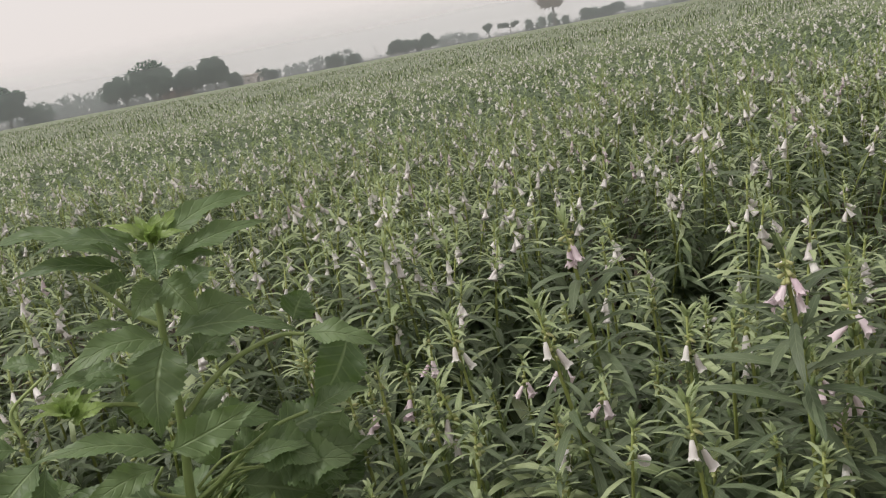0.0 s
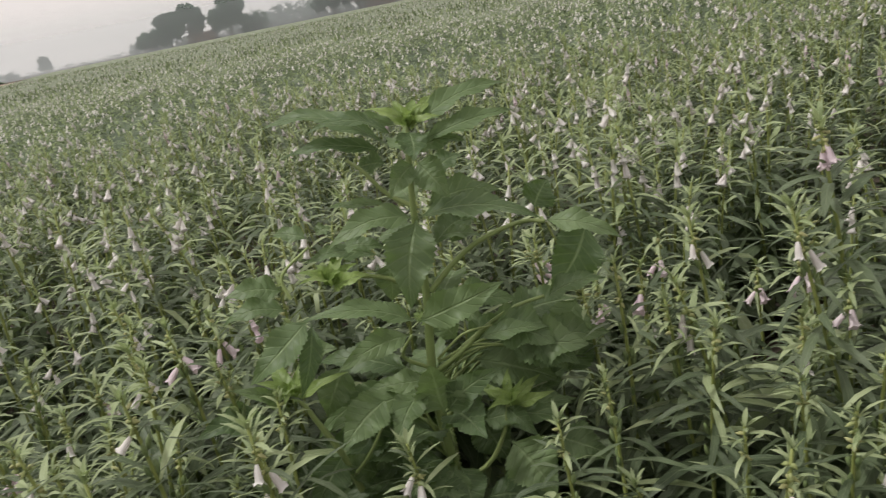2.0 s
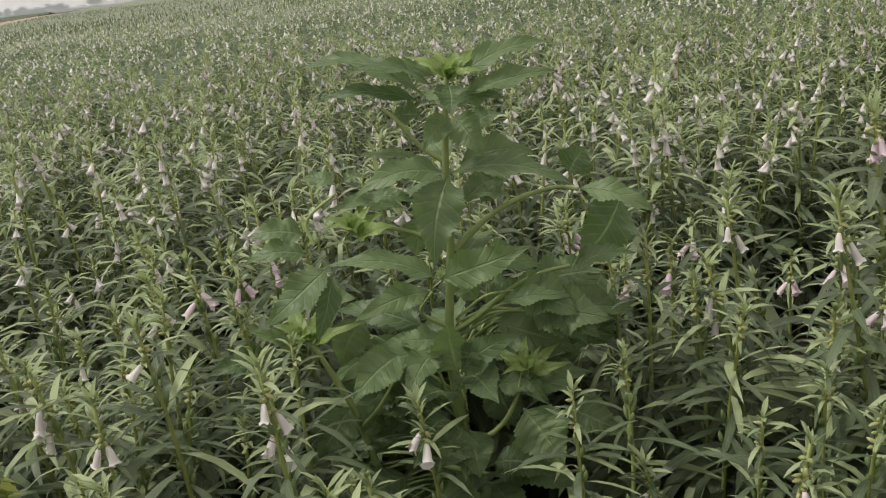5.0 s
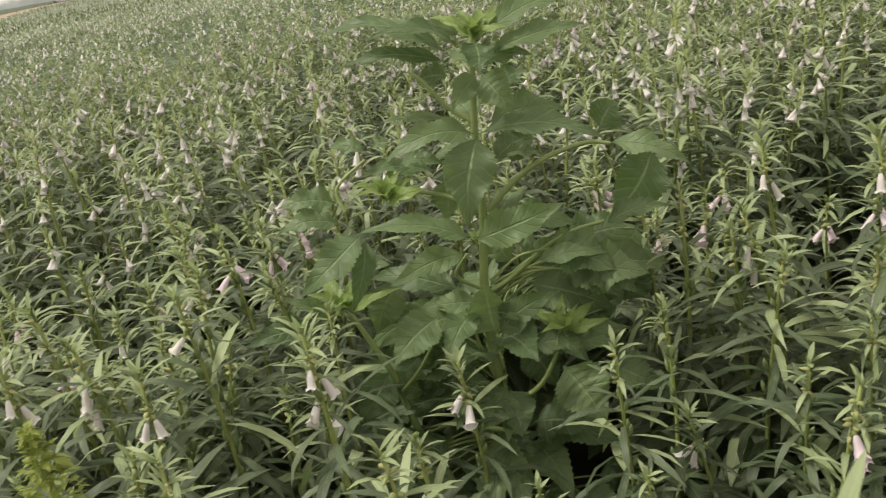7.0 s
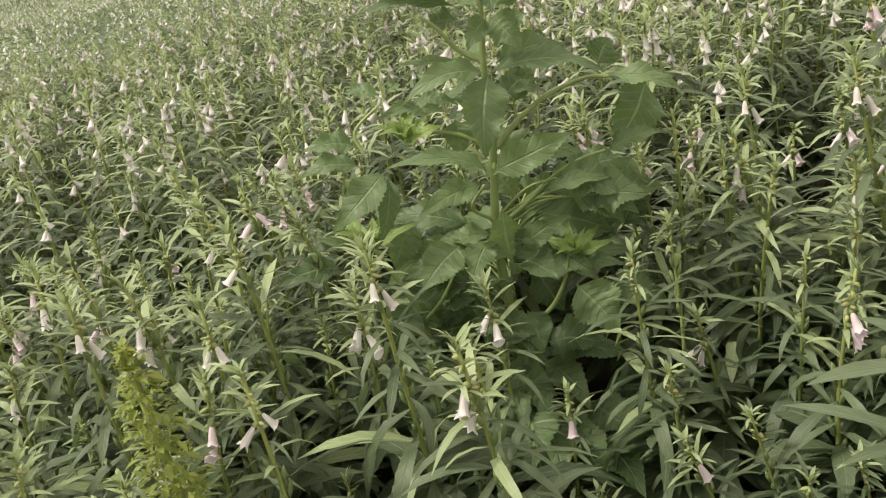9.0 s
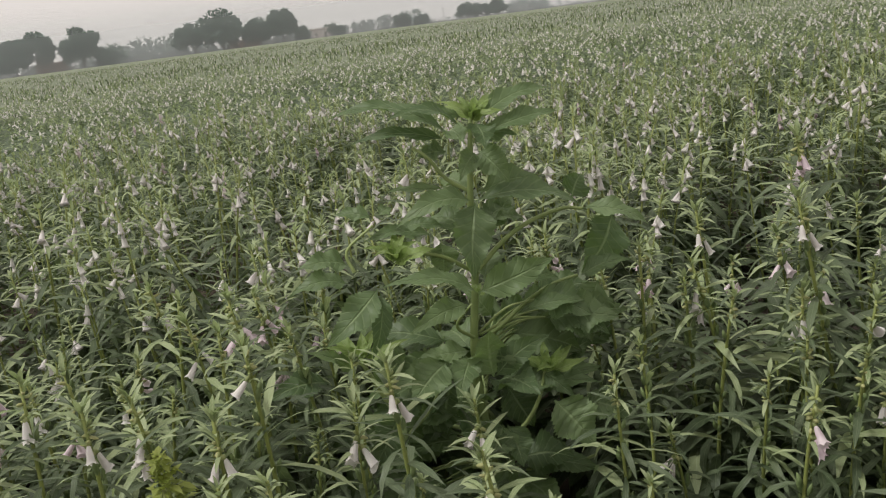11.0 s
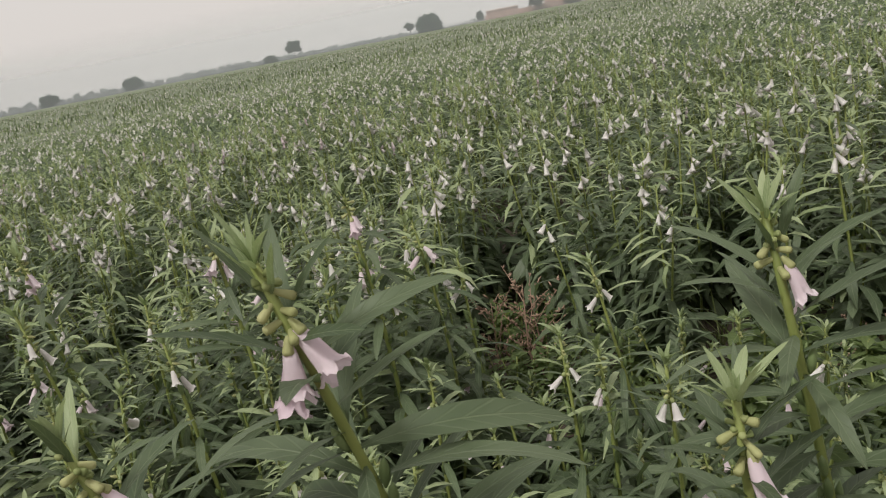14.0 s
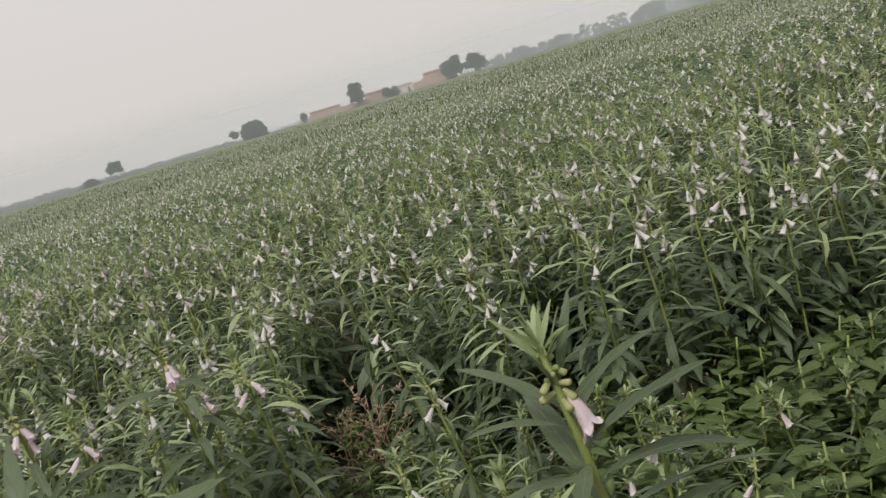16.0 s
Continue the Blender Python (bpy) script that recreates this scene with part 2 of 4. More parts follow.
def tube(path, radii, sides=6):
    """A tapered tube along points."""
    path = np.asarray(path, float)
    verts, faces, uv = [], [], []
    for i, p in enumerate(path):
        d = path[min(i + 1, len(path) - 1)] - path[max(i - 1, 0)]
        d = d / np.linalg.norm(d)
        a = np.cross(d, (0.31, 0.95, 0.05) if abs(d[1]) < 0.9 else (1, 0, 0))
        a /= np.linalg.norm(a)
        b = np.cross(d, a)
        for k in range(sides):
            w = 2 * math.pi * k / sides
            verts.append(p + radii[i] * (math.cos(w) * a + math.sin(w) * b))
            uv.append((k / sides, i / len(path)))
    for i in range(len(path) - 1):
        for k in range(sides):
            a0, a1 = i * sides + k, i * sides + (k + 1) % sides
            faces.append((a0, a1, a1 + sides, a0 + sides))
    faces.append(tuple(range((len(path) - 1) * sides, len(path) * sides)))
    return np.array(verts), faces, np.array(uv)


def smooth_path(points, steps=4):
    """A rounder line through points (Catmull-Rom)."""
    p = [np.asarray(q, float) for q in points]
    p = [2 * p[0] - p[1], *p, 2 * p[-1] - p[-2]]
    out = []
    for i in range(1, len(p) - 2):
        for k in range(steps):
            t = k / steps
            out.append(0.5 * (2 * p[i] + (p[i + 1] - p[i - 1]) * t + (2 * p[i - 1] - 5 * p[i] + 4 * p[i + 1] - p[i + 2]) * t * t
                              + (3 * p[i] - p[i - 1] - 3 * p[i + 1] + p[i + 2]) * t ** 3))
    out.append(p[-2])
    return np.array(out)


def blade(length, width, droop, fold, segs, peak=0.38, teeth=0.0, wavy=0.0, stalk=0.06):
    """A leaf along +y from the origin, its face up: vertices, faces, uv. droop in degrees; teeth: depth of a saw edge."""
    verts, faces, uv = [], [], []
    y = z = 0.0
    for i in range(segs + 1):
        u = i / segs
        ang = -radians(droop) * u
        if i:
            y += length / segs * math.cos(ang)
            z += length / segs * math.sin(ang)
        s = max(0.0, (u - stalk) / (1 - stalk))
        e = math.log(0.5) / math.log(peak)
        w = 0.5 * width * max(0.0, math.sin(math.pi * s ** e)) ** 0.9 * (1 - 0.75 * max(0.0, s - 0.45)) if 0 < s < 1 else 0.0
        w = max(w * (1 + teeth * (1 if i % 2 else -1)), 0.012 * width + 0.0004 * (1 - u))
        lift = fold * w
        ripple = wavy * w * math.sin(u * 17.0)
        if i == segs:
            verts.append((0, y, z))
            uv.append((0.5, 1))
        else:
            verts += [(-w, y, z + lift + ripple), (0, y, z), (w, y, z + lift - ripple)]
            half = 0.5 if s > 0 else 0.02
            uv += [(0.5 - half, u), (0.5, u), (0.5 + half, u)]
    for i in range(segs - 1):
        a = 3 * i
        faces += [(a, a + 1, a + 4, a + 3), (a + 1, a + 2, a + 5, a + 4)]
    a, t = 3 * (segs - 1), 3 * segs
    faces += [(a, a + 1, t), (a + 1, a + 2, t)]
    return np.array(verts, float), faces, np.array(uv, float)


STRAP_U = (0, 0.05, 0.14, 0.28, 0.46, 0.64, 0.80, 0.91, 1.0)
STRAP_W = (0.10, 0.13, 0.46, 0.84, 1.0, 0.93, 0.68, 0.40, 0.0)


def strap(length, width, droop, segs, fold=0.0, sickle=0.0, wavy=0.0):
    """A lance-shaped sesame leaf along +y that arches over; with a fold it has a sunken midrib, else it is one strip."""
    verts, faces, uv = [], [], []
    y = z = 0.0
    cols = (-1, 0, 1) if fold else (-1, 1)
    n = len(cols)
    for i in range(segs + 1):
        u = i / segs
        ang = -radians(droop) * u ** 1.25
        if i:
            y += length / segs * math.cos(ang)
            z += length / segs * math.sin(ang)
        w = 0.5 * width * np.interp(u, STRAP_U, STRAP_W)
        side = sickle * length * u * u
        if i == segs:
            verts.append((side, y, z))
            uv.append((0.5, 1))
            continue
        for c in cols:
            verts.append((c * w + side, y, z + fold * w * abs(c) + wavy * w * c * math.sin(u * 13.0 + width * 900)))
            uv.append((0.5 + 0.5 * c, u))
    for i in range(segs - 1):
        for k in range(n - 1):
            a = n * i + k
            faces.append((a, a + 1, a + 1 + n, a + n))
    a, t = n * (segs - 1), n * segs
    for k in range(n - 1):
        faces.append((a + k, a + k + 1, t))
    return np.array(verts, float), faces, np.array(uv, float)


def petal_flake(length):
    """A far flower: a small three-sided bell."""
    w = 0.34 * length
    v = np.array([(0, 0, 0), (w, length, 0.5 * w), (-w, length, 0.5 * w), (0, length, -w)])
    return v, [(0, 1, 2), (0, 2, 3), (0, 3, 1)], np.array([(0.5, 0), (0, 1), (0.5, 1), (1, 1)])


def turned(geo, azimuth, rise, at, twist=0.0):
    """Aim a leaf's +y to an azimuth (degrees from +y to +x) and a rise, at a place."""
    m = np.array(Euler((0, 0, radians(-azimuth))).to_matrix() @ Euler((radians(rise), 0, 0)).to_matrix() @ Euler((0, radians(twist), 0)).to_matrix())
    return geo[0] @ m.T + np.asarray(at), geo[1], geo[2]


def ellipsoid(length, radius, sides=6, rings=3):
    """A pointed pod along +y."""
    path = [(0, length * t, 0) for t in np.linspace(0, 1, rings + 2)]
    rad = [0.25 * radius] + [radius * math.sin(math.pi * (0.18 + 0.72 * k / (rings + 1))) for k in range(1, rings + 1)] + [0.15 * radius]
    return tube(path, rad, sides)


def closed_bell(length, radius):
    """A flower bud along +y, blunt at its end."""
    u = (0.0, 0.2, 0.5, 0.8, 0.95, 1.0)
    return tube([(0, length * t, 0) for t in u], [radius * k for k in (0.35, 0.62, 0.8, 1.0, 0.85, 0.3)], 8)


def bell(length, sides=15, r=None):
    """A sesame flower along +y: a narrow foot, a swelling tube and a wide mouth with five frilled lobes, the lowest the longest."""
    r = r or rng
    prof = [(0.0, 0.09, 0), (0.10, 0.135, 0), (0.28, 0.175, 0), (0.55, 0.215, 0.1), (0.76, 0.235, 0.3), (0.90, 0.265, 0.7), (0.98, 0.32, 0.9), (0.98, 0.375, 1.1)]
    verts, faces, uv = [], [], []
    bend = r.uniform(-0.16, 0.16)
    ph = r.uniform(0, 6.28)
    for i, (u, w, frill) in enumerate(prof):
        for k in range(sides):
            a = 2 * math.pi * k / sides
            wob = 1 + frill * (0.17 * math.cos(5 * a + ph) + 0.09 * math.sin(9 * a + 2 * ph))
            ext = frill * (0.20 * max(0.0, -math.sin(a)) + 0.08 * math.cos(5 * a + ph) + 0.04 * math.sin(11 * a + ph))
            verts.append((length * w * wob * math.cos(a), length * (u + ext), length * (0.8 * w * wob * math.sin(a) + bend * u * u)))
            uv.append((k / sides, u))
    for i in range(len(prof) - 1):
        for k in range(sides):
            a0, a1 = i * sides + k, i * sides + (k + 1) % sides
            faces.append((a0, a1, a1 + sides, a0 + sides))
    return np.array(verts), faces, np.array(uv)


# ---- the sesame plant ----
TALL = 0.52


def sesame_parts(seed, level, flowers=3, tall=TALL, deep=0.27):
    """Parts of a plant whose flowers face -y: (name, geometry, material). level 0: near, 1: middle, 2: far."""
    r = np.random.default_rng(seed)
    bow = r.uniform(-0.022, 0.022, 2)
    along = lambda z: np.array([bow[0] * math.sin(3.14 * z / tall), bow[1] * math.sin(3.14 * z / tall), z])
    low = tall < 0.4
    out = []
    cuts = (9, 4, 2)[level]
    thick = 0.0042 * (tall / TALL) ** 0.5
    if level < 2:
        out.append(("stem", tube([along(tall * k / cuts * 0.985) for k in range(cuts + 1)], [thick - (thick - 0.0019) * k / cuts for k in range(cuts + 1)], (6, 4, 3)[level]), STEM))
    step = (0.0158, 0.0175, 0.030)[level]
    z, turn = max(0.06, tall - (0.46, deep, 0.21)[level]), r.uniform(0, 180)
    while z < tall - 0.020:
        d = tall - z
        for k in range(2):
            long = np.interp(d, (0.012, 0.045, 0.09, 0.16, 0.26, 0.45), (0.022, 0.042, 0.074, 0.106, 0.116, 0.102)) * r.uniform(0.72, 1.25) * (0.78 if low else 1.0)
            wide = long * np.interp(d, (0.02, 0.1, 0.2, 0.3, 0.45), (0.125, 0.098, 0.108, 0.165, 0.30)) * r.uniform(0.78, 1.25) * (1, 1.12, 1.7)[level]
            rise = np.interp(d, (0.0, 0.05, 0.11, 0.22, 0.45), (68, 46, 32, 18, 0)) + r.uniform(-22, 22)
            droop = np.interp(d, (0.0, 0.05, 0.11, 0.22, 0.45), (20, 46, 70, 74, 52)) * r.uniform(0.45, 1.5)
            geo = strap(long, wide, droop, (4, 3, 2)[level], 0.26 if level == 0 else 0.0, r.uniform(-0.10, 0.10), 0.10)
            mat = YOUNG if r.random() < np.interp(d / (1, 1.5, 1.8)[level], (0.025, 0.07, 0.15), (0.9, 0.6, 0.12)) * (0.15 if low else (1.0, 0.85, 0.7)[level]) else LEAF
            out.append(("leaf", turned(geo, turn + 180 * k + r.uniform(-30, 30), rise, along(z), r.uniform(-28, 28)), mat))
        turn += 90 + r.uniform(-24, 24)
        z += step * r.uniform(0.75, 1.3)
    for k in range((20, 8 if deep < 0.3 else 18, 0)[level]):
        long = r.uniform(0.07, 0.115) * (1.0 if level == 0 else 0.85)
        geo = strap(long, long * r.uniform(0.24, 0.40) * (1.0 if level == 0 else 0.8), r.uniform(15, 70), 5 if level == 0 else 3, 0.16 if level == 0 else 0.0, r.uniform(-0.1, 0.1), 0.08)
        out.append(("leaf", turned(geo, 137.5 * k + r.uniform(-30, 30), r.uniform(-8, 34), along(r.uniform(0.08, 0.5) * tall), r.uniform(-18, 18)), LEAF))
    top = along(tall * 0.985)
    for k in range((12, 7, 4)[level]):
        long = r.uniform(0.024, 0.046)
        geo = strap(long, long * (0.15 if level < 2 else 0.30), r.uniform(20, 85), (4, 3, 2)[level], 0.3 if level == 0 else 0.0, r.uniform(-0.15, 0.15))
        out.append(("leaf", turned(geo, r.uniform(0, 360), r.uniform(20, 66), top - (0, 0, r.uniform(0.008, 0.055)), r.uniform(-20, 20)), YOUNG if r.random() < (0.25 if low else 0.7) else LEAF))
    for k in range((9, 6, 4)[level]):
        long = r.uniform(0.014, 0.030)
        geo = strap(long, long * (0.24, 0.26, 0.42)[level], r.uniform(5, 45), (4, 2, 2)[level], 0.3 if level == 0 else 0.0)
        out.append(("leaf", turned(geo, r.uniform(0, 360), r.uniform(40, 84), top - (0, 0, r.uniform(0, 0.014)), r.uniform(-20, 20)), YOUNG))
    for k in range((10, 3, 0)[level]):
        zz = tall - r.uniform(0.018, 0.065)
        out.append(("bud", turned(ellipsoid(r.uniform(0.007, 0.013), r.uniform(0.0019, 0.0031), 5 if level == 0 else 3, 2 if level == 0 else 1), r.uniform(0, 360), r.uniform(-45, 30), along(zz)), BUD if r.random() < 0.6 else SALLOW))
    mat = PETAL if tall > 0.7 or r.random() < (0.4, 0.05, 0.0)[level] else WHITE
    for k in range(flowers):
        zz = tall - 0.045 - 0.012 * k - r.uniform(0, 0.012)
        long = r.uniform(0.018, 0.025) * (1.0, 1.08, 1.15)[level]
        az = 180 + r.uniform(-110, 110)
        place = along(zz)
        if level == 0:
            out.append(("calyx", turned(ellipsoid(0.4 * long, 0.16 * long, 6, 2), az, -35, place), BUD))
            off = np.array([math.sin(radians(az)), math.cos(radians(az)), -0.7]) * 0.006
            out.append(("flower", turned(bell(long, 15 if tall > 0.7 else 10, r), az, r.uniform(-84, -40), place + off, r.uniform(-30, 30)), mat))
        else:
            geo = tube([(0, 0, 0), (0, long * 0.55, 0), (0, long * 0.86, 0), (0, long, 0)], [0.0022, 0.0052, 0.0060, 0.0092], 5) if level == 1 else petal_flake(long * 1.05)
            out.append(("flower", turned(geo, az, r.uniform(-84, -36), place), mat))
    if level < 1:
        for k in range(11):
            zz = tall - r.uniform(0.08, 0.26)
            az = r.uniform(0, 360)
            out.append(("capsule", turned(ellipsoid(r.uniform(0.016, 0.022), 0.0036, 5, 2), az, 74, along(zz) + (0.004 * math.sin(radians(az)), 0.004 * math.cos(radians(az)), 0)), POD))
    return out


def close_parts(seed, flowers, tall):
    """Parts of a tall plant at the field's edge, its flowers facing -y: few strap leaves on a bare yellow-green stalk, fat buds under the tip."""
    r = np.random.default_rng(seed)
    bow = r.uniform(-0.03, 0.03, 2)
    along = lambda z: np.array([bow[0] * math.sin(3.14 * z / tall), bow[1] * math.sin(3.14 * z / tall), z])
    out = [("stem", tube([along(tall * k / 12 * 0.985) for k in range(13)], [0.0050 - 0.0026 * k / 12 for k in range(13)], 8), STEM)]
    d, turn = 0.014, r.uniform(0, 180)
    while d < tall - 0.08:
        for k in range(2):
            long = np.interp(d, (0.02, 0.05, 0.09, 0.2, 0.4), (0.036, 0.062, 0.090, 0.116, 0.110)) * r.uniform(0.75, 1.2)
            wide = long * np.interp(d, (0.02, 0.2, 0.3, 0.45), (0.140, 0.122, 0.145, 0.22)) * r.uniform(0.85, 1.15)
            rise = np.interp(d, (0.02, 0.05, 0.1, 0.2, 0.45), (66, 40, 26, 16, 5)) + r.uniform(-18, 18)
            droop = np.interp(d, (0.02, 0.06, 0.1, 0.2, 0.45), (14, 36, 52, 62, 50)) * r.uniform(0.4, 1.4)
            geo = strap(long, wide, droop, 11, 0.24, r.uniform(-0.08, 0.08), 0.10)
            out.append(("leaf", turned(geo, turn + 180 * k + r.uniform(-28, 28), rise, along(tall - d), r.uniform(-25, 25)), YOUNG if d < 0.035 and r.random() < 0.5 else LEAF))
        turn += 90 + r.uniform(-25, 25)
        d += r.uniform(0.009, 0.016)
    top = along(tall * 0.985)
    for k in range(9):
        long = r.uniform(0.016, 0.036)
        geo = strap(long, long * r.uniform(0.14, 0.20), r.uniform(0, 40), 7, 0.30, r.uniform(-0.1, 0.1))
        out.append(("leaf", turned(geo, 137.5 * k, r.uniform(48, 86), top - (0, 0, r.uniform(0, 0.012)), r.uniform(-20, 20)), YOUNG))
    for k in range(8):
        az = 137.5 * k + r.uniform(-20, 20)
        out.append(("bud", turned(closed_bell(r.uniform(0.005, 0.008), r.uniform(0.0016, 0.0023)), az, r.uniform(-25, 35), along(tall - r.uniform(0.014, 0.034))), BUD))
    for k in range(5):
        az = 180 + (-75, 60, -30, 85, 10)[k] + r.uniform(-15, 15)
        out.append(("bud", turned(closed_bell(r.uniform(0.010, 0.014), r.uniform(0.0022, 0.0029)), az, r.uniform(-35, 5), along(tall - 0.024 - 0.0050 * k)), SALLOW))
    for k in range(flowers):
        az = 180 + (-40, 25, 70, -80)[k] + r.uniform(-15, 15)
        long = r.uniform(0.021, 0.025)
        fall = r.uniform(-78, -52)
        place = along(tall - 0.038 - 0.007 * k)
        reach = np.array([math.sin(radians(az)), math.cos(radians(az)), 0]) * 0.006
        out.append(("calyx", turned(closed_bell(0.009, 0.0029), az, fall + 12, place + 0.6 * reach), SALLOW))
        out.append(("flower", turned(bell(long, 30, r), az, fall, place + reach - (0, 0, 0.004), r.uniform(-30, 30)), PETAL))
    for k in range(14):
        az = r.uniform(0, 360)
        lie = (0.004 * math.sin(radians(az)), 0.004 * math.cos(radians(az)), 0)
        out.append(("capsule", turned(ellipsoid(r.uniform(0.015, 0.020), 0.0030, 6, 3), az, 76, along(tall - r.uniform(0.09, 0.30)) + lie), POD))
    return out


def joined(parts):
    """Parts as arrays of one triangle mesh: vertices, triangles, materials of them, uv."""
    mats, V, T, W, U, base = [], [], [], [], [], 0
    for _, (v, faces, uv), mat in parts:
        if mat not in mats:
            mats.append(mat)
        for f in faces:
            for k in range(1, len(f) - 1):
                T.append((f[0] + base, f[k] + base, f[k + 1] + base))
                W.append(mats.index(mat))
        V.append(v)
        U.append(uv)
        base += len(v)
    return np.concatenate(V), np.array(T), np.array(W), np.concatenate(U), mats


def facing(x, y):
    """The turn by which a plant's flowers look back to where one stands at the field's edge."""
    return math.atan2(-0.15 - y, -0.05 - x) + math.pi / 2


def stand(x, y, top, lean_x=0.0, lean_y=0.0, spin=0.0, tall=TALL):
    """The pose of a plant, tall high as built, whose tip is at (x, y, top), leaning by metres of the tip from its foot."""
    foot = Vector((x - lean_x, y - lean_y, 0))
    axis = Vector((x, y, top)) - foot
    s = axis.length / tall
    turn = Vector((0, 0, 1)).rotation_difference(axis.normalized()).to_matrix().to_4x4()
    w = 0.5 * s + 0.5
    return Matrix.Translation(foot) @ turn @ Matrix.Rotation(facing(x, y) + spin, 4, "Z") @ Matrix.Diagonal((w, w, s, 1))


SESAME = "flowering sesame plant with narrow green leaves and pale pink bells"


def small_rest(whole, root, name="flower_tip", kinds=("bud", "calyx", "capsule")):
    """Buds, calyces and pods, too small to pick apart, as one part."""
    v, t, w, u, mats = joined([p for p in whole if p[0] in kinds])
    ob = new(name, big_mesh(name, v, t, mats, w, u))
    ob.parent = root
    tagged(ob, kind="stuff")


def again(ob, m):
    """A copy of a thing at the pose m, whatever the scale of the first one."""
    k = ob.scale
    return copy_thing(ob, m @ Matrix.Diagonal((1 / k[0], 1 / k[1], 1 / k[2], 1)))


def near_plant(seed, flowers, tall):
    root = new("sesame_plant")
    tagged(root, SESAME, "plant", "sesame plants at the field edge")
    whole = close_parts(seed, flowers, tall) if tall > 0.65 else sesame_parts(seed, 0, flowers, tall)
    for name, geo, mat in whole:
        if name in ("stem", "leaf", "flower"):
            part(name, geo, mat, root)
    small_rest(whole, root)
    return root


def middle_plant(seed, flowers, tall=TALL):
    """A plant whose leaves form one part, with stem, flowers and tip of their own."""
    root = new("sesame_plant")
    tagged(root, SESAME, "plant", "sesame plants in the field")
    whole = sesame_parts(seed, 0, flowers, tall)
    small_rest(whole, root, "foliage", ("leaf", "bud", "calyx", "capsule"))
    for name, geo, mat in whole:
        if name in ("stem", "flower"):
            part(name, geo, mat, root)
    return root


# ---- ground ----
def ground_sheet():
    ring = [0.0] + list(np.geomspace(0.12, 2600, 84))
    spokes = 120
    verts, faces = [(0, 0, -0.012)], []
    for d in ring[1:]:
        for k in range(spokes):
            a = 2 * math.pi * k / spokes
            x, y = d * math.sin(a), d * math.cos(a)
            near = max(0.0, 1 - d / 60)
            z = near * (0.022 * noise.noise((x * 2.2, y * 2.2, 0)) + 0.010 * noise.noise((x * 9, y * 9, 3))) - 0.012
            verts.append((x, y, z))
    for k in range(spokes):
        faces.append((0, 1 + (k + 1) % spokes, 1 + k))
    for i in range(len(ring) - 2):
        for k in range(spokes):
            a, b = 1 + i * spokes + k, 1 + i * spokes + (k + 1) % spokes
            faces.append((a, b, b + spokes, a + spokes))
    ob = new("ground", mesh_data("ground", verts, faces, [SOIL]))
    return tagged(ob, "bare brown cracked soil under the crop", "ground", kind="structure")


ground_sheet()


def edge_side(x, y):
    """How far a place lies to the right of the field's slanting side edge."""
    return ((x + 36) * 23 + (y - 30) * 19.5) / 30.15


def canopy_sheet(name, label, mat, r0, r1, a0, a1, height, rough, side, rings=60, spokes=240, kind="stuff"):
    """The closed top of a crop seen from afar: a bumpy sheet over a ring's sector, on one side of the field edge."""
    verts, faces, keep = [], [], []
    ds = np.geomspace(r0, r1, rings)
    for i, d in enumerate(ds):
        for k in range(spokes + 1):
            a = radians(a0 + (a1 - a0) * k / spokes)
            x, y = d * math.sin(a), d * math.cos(a)
            h = height + rough * (noise.noise((x * 1.3, y * 1.3, 1)) + 0.7 * noise.noise((x * 4.1, y * 4.1, 5)))
            margin = side(x, y)
            keep.append(margin > -1.0)
            verts.append((x, y, h * min(1.0, max(0.0, margin / 1.0)) if 0 < i < rings - 1 else 0.0))
    n = spokes + 1
    for i in range(rings - 1):
        for k in range(spokes):
            f = (i * n + k, i * n + k + 1, i * n + n + k + 1, i * n + n + k)
            if all(keep[j] for j in f):
                faces.append(f)
    ob = new(name, mesh_data(name, verts, faces, [mat]))
    return tagged(ob, label, "crop field", kind=kind)


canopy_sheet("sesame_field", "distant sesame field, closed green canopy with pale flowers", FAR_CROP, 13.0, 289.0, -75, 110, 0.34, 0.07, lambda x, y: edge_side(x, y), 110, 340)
# added dark sheet: stands in for the shade between plants, covers the soil
canopy_sheet("sesame_undergrowth", "dark green sheet standing in for shade low in the sesame stand", DARK_CROP_AND_SHADE, 4.2, 14.0, -70, 100, 0.22, 0.06, lambda x, y: 5.0, 70, 300)
canopy_sheet("dark_crop_field", "distant dark green crop beyond a dirt track", DARK_CROP_AND_SHADE, 40.0, 289.0, -100, -38, 0.55, 0.1, lambda x, y: -9.0 - edge_side(x, y), 60, 200)


def track():
    verts, faces = [], []
    for i in range(41):
        s = -30 + 190 * i / 40
        for w in (-9.0, -6.0, -3.0, 0.3):
            x = -36 - 0.6467 * s + w * 0.7628
            y = 30 + 0.7628 * s + w * 0.6467
            verts.append((x, y, 0.03 + 0.04 * noise.noise((x, y, 2))))
    for i in range(40):
        for k in range(3):
            a = 4 * i + k
            faces.append((a, a + 1, a + 5, a + 4))
    ob = new("dirt_track", mesh_data("dirt_track", verts, faces, [TRACK]))
    tagged(ob, "pale bare dirt track along the edge of the field", "track", kind="structure")


track()


